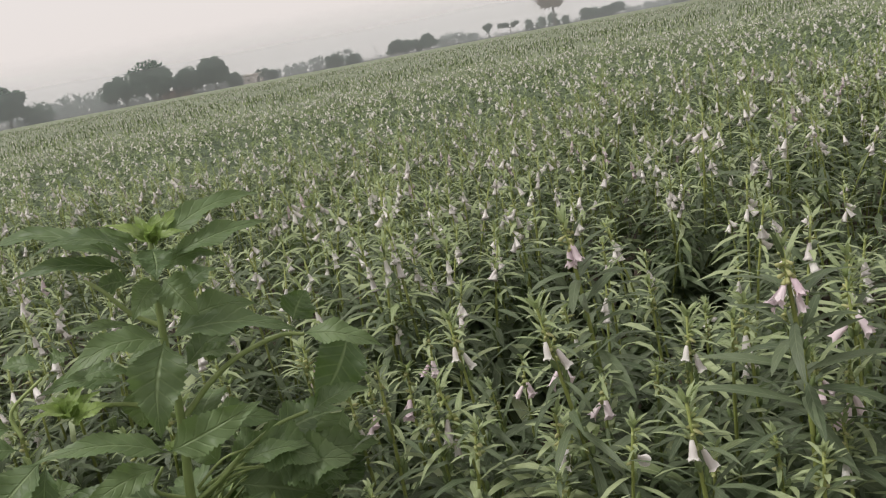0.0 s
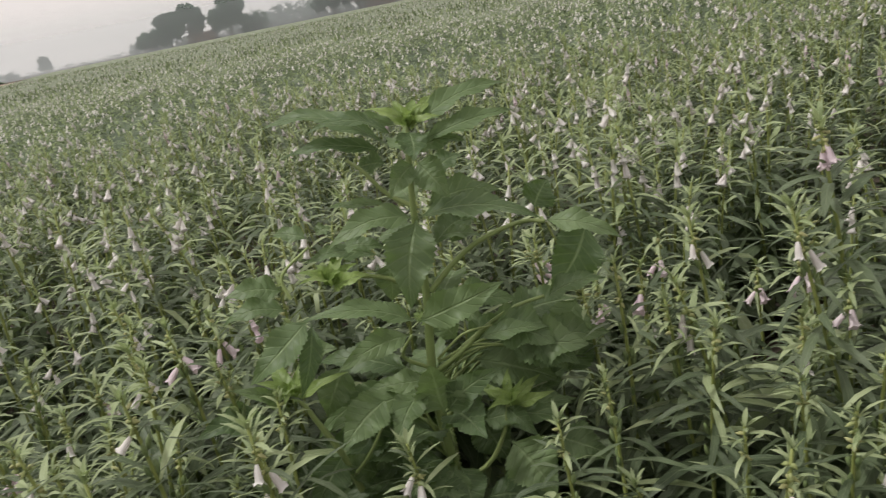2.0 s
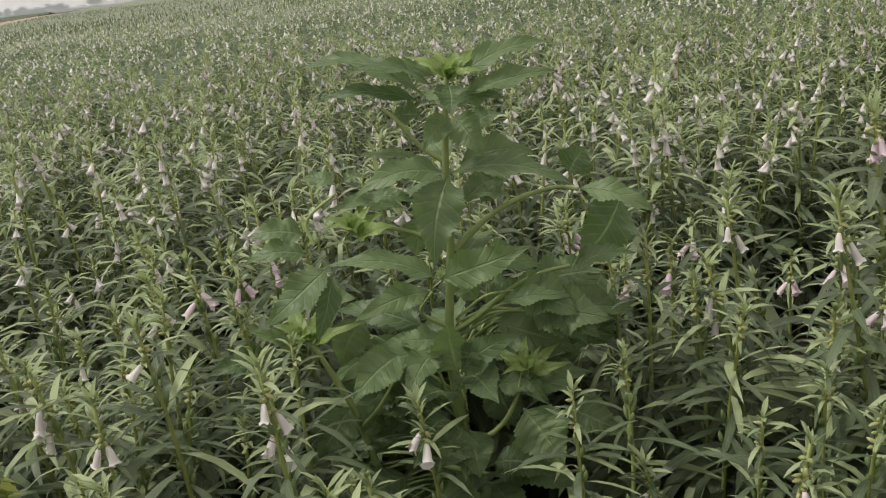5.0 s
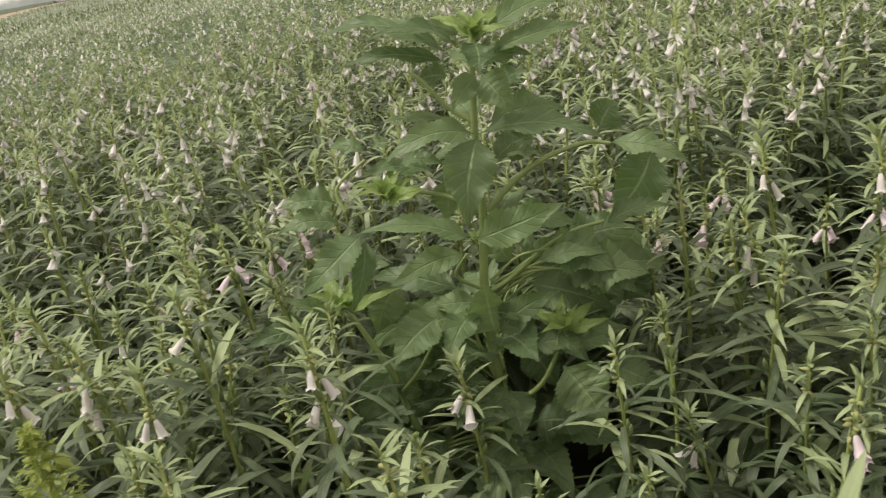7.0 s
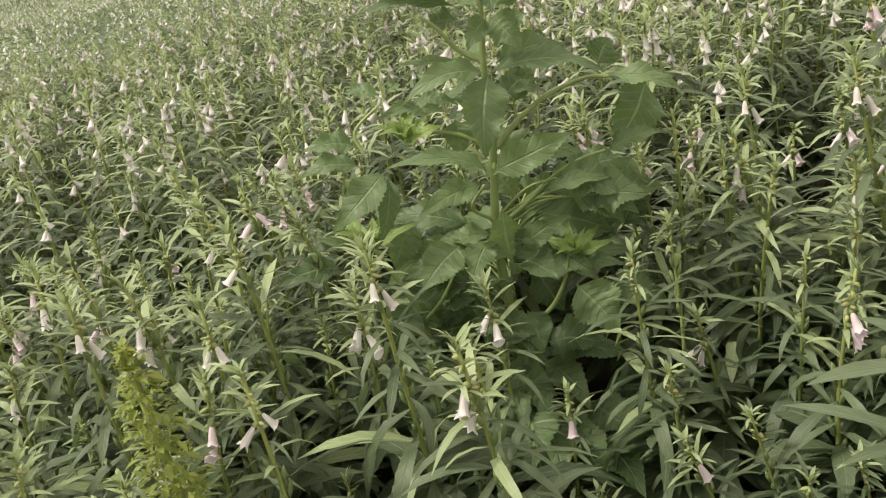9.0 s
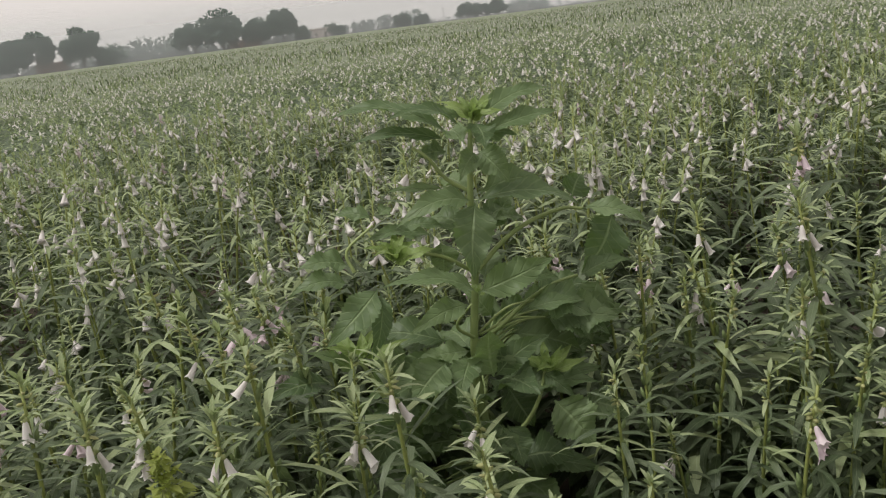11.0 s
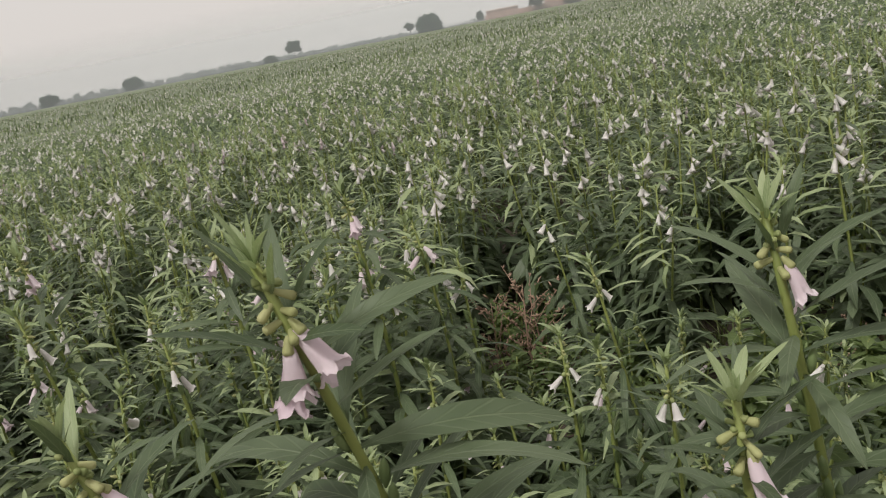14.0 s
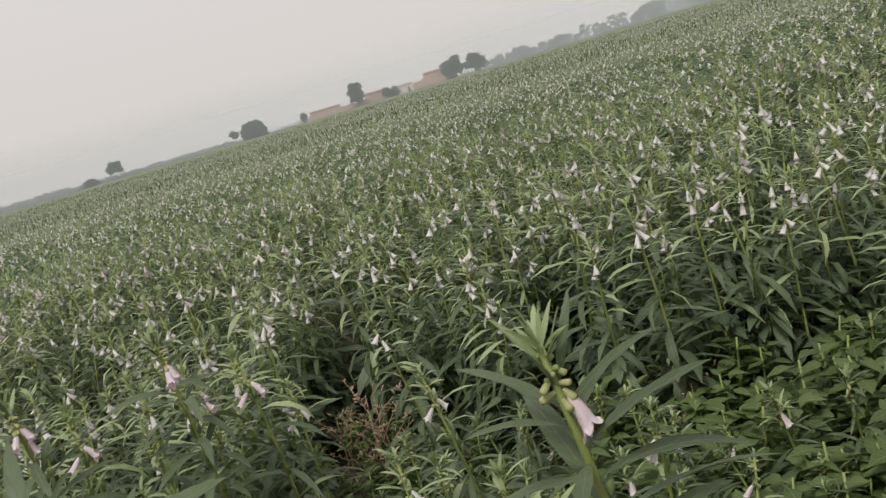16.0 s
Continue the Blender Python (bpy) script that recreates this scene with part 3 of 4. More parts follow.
# ---- the crop in the distance and the middle ground, as one mass each ----
def mass(name, label, protos, places):
    """Many plants in one mesh: places are rows of x, y, top, spin, lean x, lean y."""
    V, T, W, U, base = [], [], [], [], 0
    mats = protos[0][4]
    for i, (x, y, top, spin, lx, ly) in enumerate(places):
        v, t, w, u, m = protos[i % len(protos)]
        order = np.array([mats.index(k) for k in m])
        s = top / TALL
        c, n = math.cos(spin), math.sin(spin)
        wide = 0.55 * s + 0.45
        px, py, pz = v[:, 0] * wide, v[:, 1] * wide, v[:, 2] * s
        h = (np.maximum(pz, 0) / top) ** 1.4
        V.append(np.stack((c * px - n * py + x + lx * np.abs(h), n * px + c * py + y + ly * np.abs(h), pz), 1))
        T.append(t + base)
        W.append(order[w])
        U.append(u)
        base += len(v)
    ob = new(name, big_mesh(name, np.concatenate(V), np.concatenate(T), mats, np.concatenate(W), np.concatenate(U)))
    return tagged(ob, label, "crop plants", kind="stuff")


def protos_for(level, count, seed, deep=0.25):
    made = []
    for k in range(count):
        parts = sesame_parts(seed + k, level, int(rng.choice((2, 2, 3, 3))), TALL, deep)
        if level == 2:
            parts = [(n, g, {PETAL: WHITE}.get(m, m)) for n, g, m in parts]
        made.append(joined(parts))
    mats = []
    for p in made:
        for m in p[4]:
            if m not in mats:
                mats.append(m)
    made[0] = (made[0][0], made[0][1], made[0][2], made[0][3], made[0][4] + [m for m in mats if m not in made[0][4]])
    return made


def gap(x, y):
    """The thin, trampled corner of the field where one stands, and the bare patch beside it."""
    if ((x - 0.80) / 0.50) ** 2 + ((y - 0.40) / 0.52) ** 2 < 1:
        return True
    along = min(1.0, max(0.0, ((x - 0.5) * 0.6 + (y - 0.55) * 0.68) / 0.8224))
    return math.hypot(x - 0.5 - 0.6 * along, y - 0.55 - 0.68 * along) < 0.09


def scatter(r0, r1, a0, a1, density, top, spread):
    """Random places in a sector ring, evenly strewn."""
    area = 0.5 * radians(a1 - a0) * (r1 * r1 - r0 * r0)
    rows = []
    for k in range(int(area * density)):
        d = math.sqrt(rng.uniform(r0 * r0, r1 * r1))
        a = radians(rng.uniform(a0, a1))
        x, y = d * math.sin(a) - 0.1, d * math.cos(a) - 0.1
        patch = noise.noise((x * 0.7, y * 0.7, 9)) * 0.05 + noise.noise((x * 0.16, y * 0.16, 4)) * 0.05
        rows.append((x, y, max(0.25, top + patch + rng.normal(0, spread)), facing(x, y) + rng.uniform(-1.3, 1.3), rng.normal(0, 0.045), rng.normal(0, 0.045)))
    return rows


MIDDLE, FAR = 1.38, 5.4
mid_rows = [p for p in scatter(MIDDLE, FAR, -64, 92, 74, 0.49, 0.05) if (p[0] - 1.06) ** 2 + (p[1] - 1.18) ** 2 > 0.01 and (p[0] - 1.33) ** 2 + (p[1] - 0.28) ** 2 > 0.05 and not gap(p[0], p[1])]
mass("sesame_stand", "dense stand of flowering sesame with white and pink bells", protos_for(1, 14, 300, 0.44), [p for p in mid_rows if math.hypot(p[0], p[1]) < 2.5])
mass("sesame_stand_behind", "dense stand of flowering sesame behind the front rows", protos_for(1, 14, 350), [p for p in mid_rows if math.hypot(p[0], p[1]) >= 2.5])
far_rows = [p for p in scatter(FAR, 15.0, -62, 90, 31, 0.49, 0.045)]
mass("sesame_stand_beyond", "dense flowering sesame further out in the field", protos_for(2, 14, 500), far_rows)


def plumes():
    """Tips of plants far out: a few blades and a pale flower each."""
    rows = []
    for r0, r1, density in ((15, 30, 12.5), (30, 90, 2.5)):
        rows += [p for p in scatter(r0, r1, -60, 88, density, 0.47, 0.05) if edge_side(p[0], p[1]) > 1.2]
    V, T, W, U, base = [], [], [], [], 0
    for x, y, top, spin, lx, ly in rows:
        grow = 1.0 + 0.012 * math.hypot(x, y)
        for k in range(3):
            a, d = rng.uniform(0, 6.283), rng.uniform(0.03, 0.085)
            z0 = top - rng.uniform(0.12, 0.22)
            p = np.array([x, y, z0])
            q = np.array([x + d * math.cos(a), y + d * math.sin(a), top - rng.uniform(0, 0.10)])
            w = 0.011 * grow * np.array([-math.sin(a), math.cos(a), 0])
            V += [p, (p + q) / 2 + w, (p + q) / 2 - w, q]
            T += [(base, base + 2, base + 1), (base + 1, base + 2, base + 3)]
            m = 1 if k > 1 else 0
            W += [m, m]
            base += 4
            U += [(0.5, 0), (0.9, 0.5), (0.1, 0.5), (0.5, 1)]
        for k in range(int(rng.choice((0, 1, 1, 2)))):
            a = rng.uniform(0, 6.283)
            c, s = 0.011 * grow * math.cos(a), 0.011 * grow * math.sin(a)
            z = top - rng.uniform(0.02, 0.09)
            fx, fy = x + 0.04 * math.cos(spin - 1.57), y + 0.04 * math.sin(spin - 1.57)
            V += [(fx, fy, z), (fx + c, fy + s, z - 0.035 * grow), (fx - c, fy - s, z - 0.035 * grow), (fx - s, fy + c, z - 0.04 * grow)]
            T += [(base, base + 1, base + 2), (base, base + 2, base + 3)]
            W += [2, 2]
            U += [(0.5, 0)] * 4
            base += 4
    ob = new("sesame_tips", big_mesh("sesame_tips", np.array(V, float), np.array(T), [LEAF, YOUNG, WHITE], W, np.array(U, float)))
    tagged(ob, "tips of flowering sesame far out in the field", "crop plants", kind="stuff")


plumes()

# ---- the tall weed ----
weed = new("tall_weed")
tagged(weed, "tall dark green broad-leaved weed with toothed leaves, standing over the crop", "weed")
TOWARD = np.array([0.34, -0.94, 0.0])


def weed_leaf(base, tip, width, face="up", arch=0.12, mat=None):
    """A saw-edged leaf from base to tip, puckered between its veins; face: the way its upper side looks."""
    base, tip = np.array(base), np.array(tip)
    side = {"up": 0.75 * TOWARD + (0, 0, 1.0), "front": TOWARD + (0, 0, 0.3), "slant": TOWARD + (0, 0, 0.7)}[face]
    span = tip - base
    length = np.linalg.norm(span)
    d = span / length
    up = side - d * (side @ d)
    up /= np.linalg.norm(up)
    across = np.cross(d, up)
    rows, cols = 36, (-1.0, -0.66, -0.33, 0.0, 0.33, 0.66, 1.0)
    phase, tilt, sway, curl = rng.uniform(0, 6.28), rng.uniform(-0.25, 0.25), rng.uniform(-0.07, 0.07), rng.uniform(0.0, 0.10)
    verts, faces, uv = [], [], []
    for i in range(rows + 1):
        u = i / rows
        half = 0.5 * width * np.interp(u, (0, 0.05, 0.09, 0.18, 0.34, 0.52, 0.72, 0.88, 1), (0.05, 0.05, 0.30, 0.76, 1.0, 0.90, 0.56, 0.25, 0.01))
        lift = (4 * arch * u * (1 - u) - curl * u ** 3) * length
        for c in cols:
            edge = abs(c) > 0.9
            x = c * half * ((1.065 if i % 2 else 0.935) if edge and 0.1 < u < 0.97 else 1.0)
            vein = math.sin(2 * math.pi * 8.0 * (u - 0.175 * abs(c)))
            z = half * (0.26 * abs(c) + tilt * c + 0.30 * c * abs(c) * math.sin(15.0 * u + phase + (1.3 if c > 0 else 0)))
            z -= 0.085 * half * (1 + vein) * (1 if 0.2 < abs(c) < 0.9 else 0.3)
            verts.append(base + d * (u * length) + across * (x + sway * length * math.sin(3.1 * u)) + up * (z + lift))
            uv.append((0.5 + 0.5 * c, u))
    n = len(cols)
    for i in range(rows):
        for k in range(n - 1):
            a = n * i + k
            faces.append((a, a + 1, a + 1 + n, a + n))
    return part("leaf", (np.array(verts), faces, np.array(uv)), mat or WEED, weed)


def weed_branch(points, radius):
    path = smooth_path(points)
    part("branch", tube(path, [radius * (1 - 0.45 * i / len(path)) for i in range(len(path))], 7), WEED_STEM, weed)


def weed_shoot(at, size, count, tilt=(0, 0, 1)):
    """The young leaves at a growing tip, crowded and upright, the outer ones spreading."""
    for k in range(count):
        a = 2.4 * k + rng.uniform(-0.4, 0.4)
        up = 0.15 + 0.95 * k / count
        d = np.array([math.cos(a) * (1.15 - 0.8 * up), math.sin(a) * (1.15 - 0.8 * up), up]) + 0.2 * np.array(tilt)
        d /= np.linalg.norm(d)
        weed_leaf(np.array(at) + (0, 0, 0.012 * k / count), np.array(at) + d * size * (1.1 - 0.65 * k / count) * rng.uniform(0.7, 1.15), size * rng.uniform(0.20, 0.30) * (1.1 - 0.5 * k / count), "up", rng.uniform(0.06, 0.2), WEED_YOUNG)


stem_line = [(-0.372, 0.965, -0.02), (-0.385, 0.952, 0.14), (-0.396, 0.941, 0.29), (-0.398, 0.940, 0.40), (-0.384, 0.945, 0.52), (-0.379, 0.947, 0.62), (-0.372, 0.949, 0.69), (-0.365, 0.952, 0.742)]
stem_path = smooth_path(stem_line)
part("main_stem", tube(stem_path, [0.0088 * (1 - 0.68 * i / len(stem_path)) for i in range(len(stem_path))], 9), WEED_STEM, weed)
weed_branch([(-0.378, 0.947, 0.523), (-0.340, 0.961, 0.558), (-0.298, 0.965, 0.583), (-0.252, 0.982, 0.593), (-0.223, 0.982, 0.590)], 0.0042)
weed_branch([(-0.398, 0.940, 0.408), (-0.359, 0.944, 0.432), (-0.314, 0.949, 0.468), (-0.274, 0.963, 0.487), (-0.239, 0.976, 0.493)], 0.0040)
weed_branch([(-0.394, 0.920, 0.429), (-0.412, 0.892, 0.459), (-0.385, 0.870, 0.497)], 0.0030)
weed_branch([(-0.493, 0.874, 0.212), (-0.501, 0.860, 0.294), (-0.507, 0.847, 0.349), (-0.525, 0.841, 0.397), (-0.541, 0.835, 0.439)], 0.0055)
weed_branch([(-0.499, 0.850, 0.312), (-0.461, 0.832, 0.354), (-0.436, 0.841, 0.392)], 0.0028)
weed_branch([(-0.391, 0.953, 0.521), (-0.429, 0.939, 0.549), (-0.470, 0.924, 0.561), (-0.495, 0.905, 0.564)], 0.0035)
weed_branch([(-0.374, 0.949, 0.635), (-0.408, 0.947, 0.658), (-0.430, 0.939, 0.692), (-0.450, 0.942, 0.708)], 0.0035)
weed_branch([(-0.411, 0.914, 0.241), (-0.341, 0.918, 0.280), (-0.309, 0.919, 0.328), (-0.297, 0.923, 0.371)], 0.0040)
weed_branch([(-0.415, 0.891, 0.238), (-0.352, 0.893, 0.230), (-0.281, 0.919, 0.215), (-0.234, 0.946, 0.216)], 0.0040)
weed_branch([(-0.400, 0.939, 0.288), (-0.421, 0.953, 0.328), (-0.435, 0.958, 0.390)], 0.0030)
weed_branch([(-0.545, 0.887, 0.551), (-0.553, 0.894, 0.581), (-0.514, 0.908, 0.611)], 0.0028)
weed_branch([(-0.385, 0.952, 0.10), (-0.44, 0.91, 0.15), (-0.493, 0.874, 0.212)], 0.007)
weed_branch([(-0.385, 0.952, 0.17), (-0.40, 0.93, 0.21), (-0.411, 0.914, 0.241)], 0.0045)
weed_leaf((-0.358, 0.955, 0.734), (-0.251, 1.046, 0.763), 0.033, "up", 0.10)
weed_leaf((-0.349, 0.958, 0.716), (-0.247, 1.016, 0.732), 0.031, "up", 0.12)
weed_leaf((-0.379, 0.936, 0.730), (-0.467, 0.883, 0.762), 0.027, "up", 0.16)
weed_leaf((-0.377, 0.948, 0.740), (-0.446, 0.944, 0.760), 0.017, "up", 0.12)
weed_leaf((-0.395, 0.952, 0.717), (-0.571, 0.941, 0.768), 0.035, "up", 0.14)
weed_leaf((-0.400, 0.950, 0.711), (-0.539, 0.932, 0.729), 0.024, "up", 0.10)
weed_leaf((-0.358, 0.933, 0.733), (-0.345, 0.895, 0.705), 0.040, "front", 0.08)
weed_leaf((-0.364, 0.942, 0.692), (-0.382, 0.892, 0.665), 0.033, "front", 0.10)
weed_leaf((-0.359, 0.943, 0.694), (-0.318, 0.916, 0.653), 0.043, "front", 0.10)
weed_leaf((-0.370, 0.939, 0.625), (-0.224, 0.971, 0.602), 0.043, "up", 0.22)
weed_leaf((-0.375, 0.937, 0.625), (-0.472, 0.870, 0.620), 0.039, "up", 0.18)
weed_leaf((-0.370, 0.929, 0.625), (-0.374, 0.864, 0.536), 0.063, "front", 0.08)
weed_leaf((-0.414, 0.955, 0.644), (-0.504, 0.965, 0.645), 0.014, "up", 0.10)
weed_leaf((-0.238, 0.998, 0.604), (-0.219, 1.026, 0.633), 0.047, "front", 0.05)
weed_leaf((-0.225, 0.981, 0.591), (-0.130, 0.984, 0.560), 0.034, "up", 0.20)
weed_leaf((-0.180, 1.029, 0.568), (-0.231, 0.979, 0.494), 0.067, "front", 0.08)
weed_leaf((-0.235, 0.978, 0.490), (-0.159, 0.984, 0.509), 0.033, "up", 0.12)
weed_leaf((-0.376, 0.873, 0.512), (-0.485, 0.802, 0.560), 0.034, "up", 0.16)
weed_leaf((-0.374, 0.874, 0.512), (-0.268, 0.902, 0.546), 0.045, "slant", 0.10)
weed_leaf((-0.391, 0.879, 0.494), (-0.462, 0.810, 0.483), 0.035, "slant", 0.12)
weed_leaf((-0.506, 0.848, 0.536), (-0.568, 0.783, 0.485), 0.049, "slant", 0.14)
weed_leaf((-0.503, 0.849, 0.530), (-0.515, 0.802, 0.455), 0.030, "front", 0.10)
weed_leaf((-0.552, 0.884, 0.563), (-0.610, 0.842, 0.578), 0.040, "up", 0.16)
weed_leaf((-0.558, 0.893, 0.533), (-0.633, 0.855, 0.537), 0.037, "up", 0.16)
weed_leaf((-0.426, 0.845, 0.425), (-0.468, 0.787, 0.392), 0.055, "slant", 0.10)
weed_leaf((-0.367, 0.877, 0.385), (-0.361, 0.847, 0.463), 0.064, "front", -0.10)
weed_leaf((-0.364, 0.878, 0.385), (-0.282, 0.886, 0.440), 0.038, "slant", 0.12)
weed_leaf((-0.286, 0.874, 0.345), (-0.234, 0.850, 0.284), 0.070, "slant", 0.06)
weed_leaf((-0.359, 0.858, 0.320), (-0.377, 0.809, 0.293), 0.059, "slant", 0.10)
weed_leaf((-0.354, 0.860, 0.318), (-0.334, 0.825, 0.272), 0.051, "slant", 0.10)
weed_leaf((-0.247, 0.931, 0.317), (-0.171, 0.926, 0.290), 0.055, "up", 0.12)
weed_leaf((-0.316, 0.916, 0.466), (-0.230, 0.937, 0.471), 0.029, "up", 0.14)
weed_leaf((-0.503, 0.838, 0.349), (-0.530, 0.786, 0.305), 0.051, "front", 0.10)
weed_leaf((-0.593, 0.837, 0.409), (-0.657, 0.772, 0.420), 0.043, "up", 0.14)
weed_leaf((-0.554, 0.830, 0.425), (-0.596, 0.783, 0.480), 0.024, "up", 0.14)
weed_leaf((-0.438, 0.947, 0.578), (-0.532, 0.913, 0.590), 0.032, "up", 0.12)
weed_leaf((-0.430, 0.949, 0.567), (-0.430, 0.939, 0.517), 0.043, "front", 0.08)
weed_leaf((-0.355, 0.998, 0.568), (-0.325, 1.030, 0.614), 0.032, "up", 0.12)
weed_leaf((-0.350, 0.957, 0.593), (-0.305, 0.974, 0.583), 0.027, "up", 0.20)
weed_leaf((-0.474, 0.923, 0.599), (-0.413, 0.924, 0.595), 0.027, "up", 0.20)
weed_leaf((-0.517, 0.918, 0.619), (-0.573, 0.930, 0.626), 0.024, "up", 0.12)
weed_leaf((-0.507, 0.922, 0.622), (-0.491, 0.938, 0.626), 0.023, "up", 0.12)
weed_leaf((-0.406, 0.958, 0.695), (-0.447, 0.954, 0.693), 0.032, "up", 0.12)
weed_leaf((-0.358, 0.986, 0.664), (-0.324, 1.020, 0.683), 0.037, "up", 0.14)
weed_leaf((-0.404, 0.938, 0.401), (-0.482, 0.909, 0.408), 0.037, "up", 0.12)
weed_leaf((-0.364, 0.952, 0.377), (-0.292, 0.989, 0.382), 0.043, "up", 0.12)
weed_leaf((-0.274, 0.985, 0.350), (-0.222, 1.003, 0.382), 0.038, "up", 0.14)
weed_leaf((-0.280, 0.961, 0.345), (-0.220, 0.951, 0.352), 0.032, "up", 0.14)
weed_leaf((-0.300, 0.922, 0.366), (-0.257, 0.895, 0.338), 0.026, "front", 0.10)
weed_leaf((-0.479, 0.879, 0.296), (-0.522, 0.842, 0.345), 0.037, "up", 0.12)
weed_leaf((-0.343, 0.907, 0.239), (-0.263, 0.893, 0.243), 0.059, "up", 0.12)
weed_leaf((-0.397, 0.834, 0.237), (-0.324, 0.818, 0.210), 0.069, "slant", 0.08)
weed_leaf((-0.454, 0.920, 0.333), (-0.488, 0.875, 0.303), 0.059, "front", 0.10)
weed_leaf((-0.442, 0.956, 0.343), (-0.457, 0.918, 0.279), 0.064, "front", 0.10)
weed_leaf((-0.359, 0.986, 0.317), (-0.323, 0.967, 0.257), 0.059, "front", 0.10)
weed_leaf((-0.230, 1.011, 0.366), (-0.195, 1.045, 0.408), 0.048, "slant", 0.10)
weed_leaf((-0.209, 1.030, 0.465), (-0.249, 0.994, 0.403), 0.059, "front", 0.10)
weed_leaf((-0.510, 0.921, 0.437), (-0.538, 0.889, 0.376), 0.053, "front", 0.10)
weed_leaf((-0.557, 0.904, 0.457), (-0.506, 0.901, 0.474), 0.037, "up", 0.12)
weed_leaf((-0.372, 0.992, 0.433), (-0.411, 0.999, 0.482), 0.037, "up", 0.12)
weed_shoot((-0.364, 0.952, 0.732), 0.062, 15)
weed_shoot((-0.491, 0.900, 0.555), 0.070, 13)
weed_shoot((-0.541, 0.830, 0.434), 0.068, 12)
weed_shoot((-0.292, 0.920, 0.366), 0.065, 12)
weed_shoot((-0.374, 0.880, 0.505), 0.030, 5)
for z, size, first in ((0.70, 0.075, 30), (0.63, 0.095, 20), (0.575, 0.105, 65), (0.50, 0.11, 10)):
    for k in range(2):
        a = radians(first + 90 * k + rng.uniform(-15, 15))
        d = np.array([math.cos(a), math.sin(a), 0.25])
        b = np.array([-0.374, 0.949, z]) + 0.012 * d
        weed_leaf(b, b + d * size * rng.uniform(0.85, 1.15) - (0, 0, 0.2 * size), size * 0.42, "up", 0.16)
# leaves deep in the plant, and the broad lower ones on long stalks
for k in range(44):
    a = rng.uniform(0, 6.283)
    z = rng.uniform(0.08, 0.44)
    d = np.array([math.cos(a), math.sin(a), 0])
    b = np.array([-0.39, 0.945, z]) + 0.05 * d
    t = b + d * rng.uniform(0.09, 0.14) + (0, 0, rng.uniform(-0.05, 0.03))
    weed_leaf(b, t, rng.uniform(0.04, 0.065), "up", 0.14)
for k in range(64):
    a = 2.4 * k + rng.uniform(-0.3, 0.3)
    z = 0.10 + 0.36 * ((k * 0.618) % 1.0)
    d = np.array([math.cos(a), math.sin(a), 0])
    foot = np.array([-0.388, 0.947, z - 0.03])
    b = foot + d * rng.uniform(0.09, 0.17) * (1.15 - 0.9 * z) + (0, 0, rng.uniform(0.02, 0.05))
    t = b + d * rng.uniform(0.07, 0.12) + (0, 0, rng.uniform(-0.07, 0.0))
    weed_branch([foot, (foot + b) / 2 + (0, 0, 0.012), b], 0.0022)
    weed_leaf(b, t, rng.uniform(0.048, 0.074), "up", rng.uniform(0.08, 0.2))

# ---- sesame plants near the camera ----
BUILT = {}


def hero(x, y, flower, lean_x=0.0, lean_y=0.0, spin=0.0, flowers=3, kind=0):
    """Stand a near plant with its flowers at a height: plants of one height class and kind share their meshes."""
    top = flower + 0.05
    cls = min((0.34, 0.42, 0.50, 0.58, 0.66, 0.74), key=lambda h: abs(h - top))
    key = (cls, kind, flowers)
    m = stand(x, y, top, lean_x, lean_y, spin, cls)
    if key not in BUILT:
        BUILT[key] = near_plant(40 + int(cls * 100) + 7 * kind + flowers, flowers, cls)
        BUILT[key].matrix_basis = m
        return BUILT[key]
    return again(BUILT[key], m)


hero(0.040, 0.096, 0.719, -0.17, -0.12, 0.0, 3)
hero(0.300, 0.014, 0.673, -0.03, 0.0, 0.5, 1, 1)
hero(-0.040, 0.203, 0.638, -0.06, 0.0, 0.0, 4)
hero(0.222, -0.012, 0.603, 0.02, 0.0, 0.2, 1)
hero(0.055, 0.934, 0.555, -0.10, 0.0, 0.0, 2)
hero(0.113, 1.149, 0.594, -0.03, 0.0, 0.0, 2, 1)
hero(-0.080, 0.982, 0.460, -0.06, 0.0, 0.0, 3)
hero(-0.791, 0.854, 0.471, -0.03, 0.0, 0.3, 2)
hero(-0.728, 0.864, 0.495, 0.0, 0.0, 0.0, 2, 1)
hero(-0.057, 1.059, 0.516, -0.06, 0.0, 0.0, 2)
hero(0.029, 0.748, 0.363, 0.0, 0.0, 0.0, 3)
hero(0.320, 0.905, 0.585, 0.02, 0.0, 0.0, 4)
hero(0.562, 0.476, 0.413, 0.0, 0.0, 0.0, 2)
hero(0.541, 0.298, 0.423, 0.0, 0.0, 0.0, 2, 1)
hero(0.476, 0.774, 0.605, 0.0, 0.0, 0.3, 2)
hero(0.618, 0.832, 0.524, 0.0, 0.0, 0.0, 2, 1)
hero(0.174, 0.747, 0.506, -0.04, 0.0, 0.2, 2)
hero(0.748, 0.591, 0.435, -0.09, 0.0, 0.0, 2)
hero(0.692, 0.831, 0.440, 0.0, 0.0, 0.0, 2)
hero(0.890, 0.316, 0.318, 0.02, 0.0, 0.6, 2)
hero(-0.612, 0.625, 0.520, 0.02, 0.0, 0.0, 1)
hero(-0.444, 0.585, 0.505, -0.03, 0.0, 0.0, 2)
hero(-0.386, 0.787, 0.352, 0.0, 0.0, 0.0, 2)
hero(-0.345, 0.506, 0.436, 0.0, 0.0, 0.0, 3)
hero(-0.638, 0.573, 0.458, 0.0, 0.0, 0.0, 2, 1)
hero(-0.745, 0.599, 0.473, 0.0, 0.0, 0.0, 3)
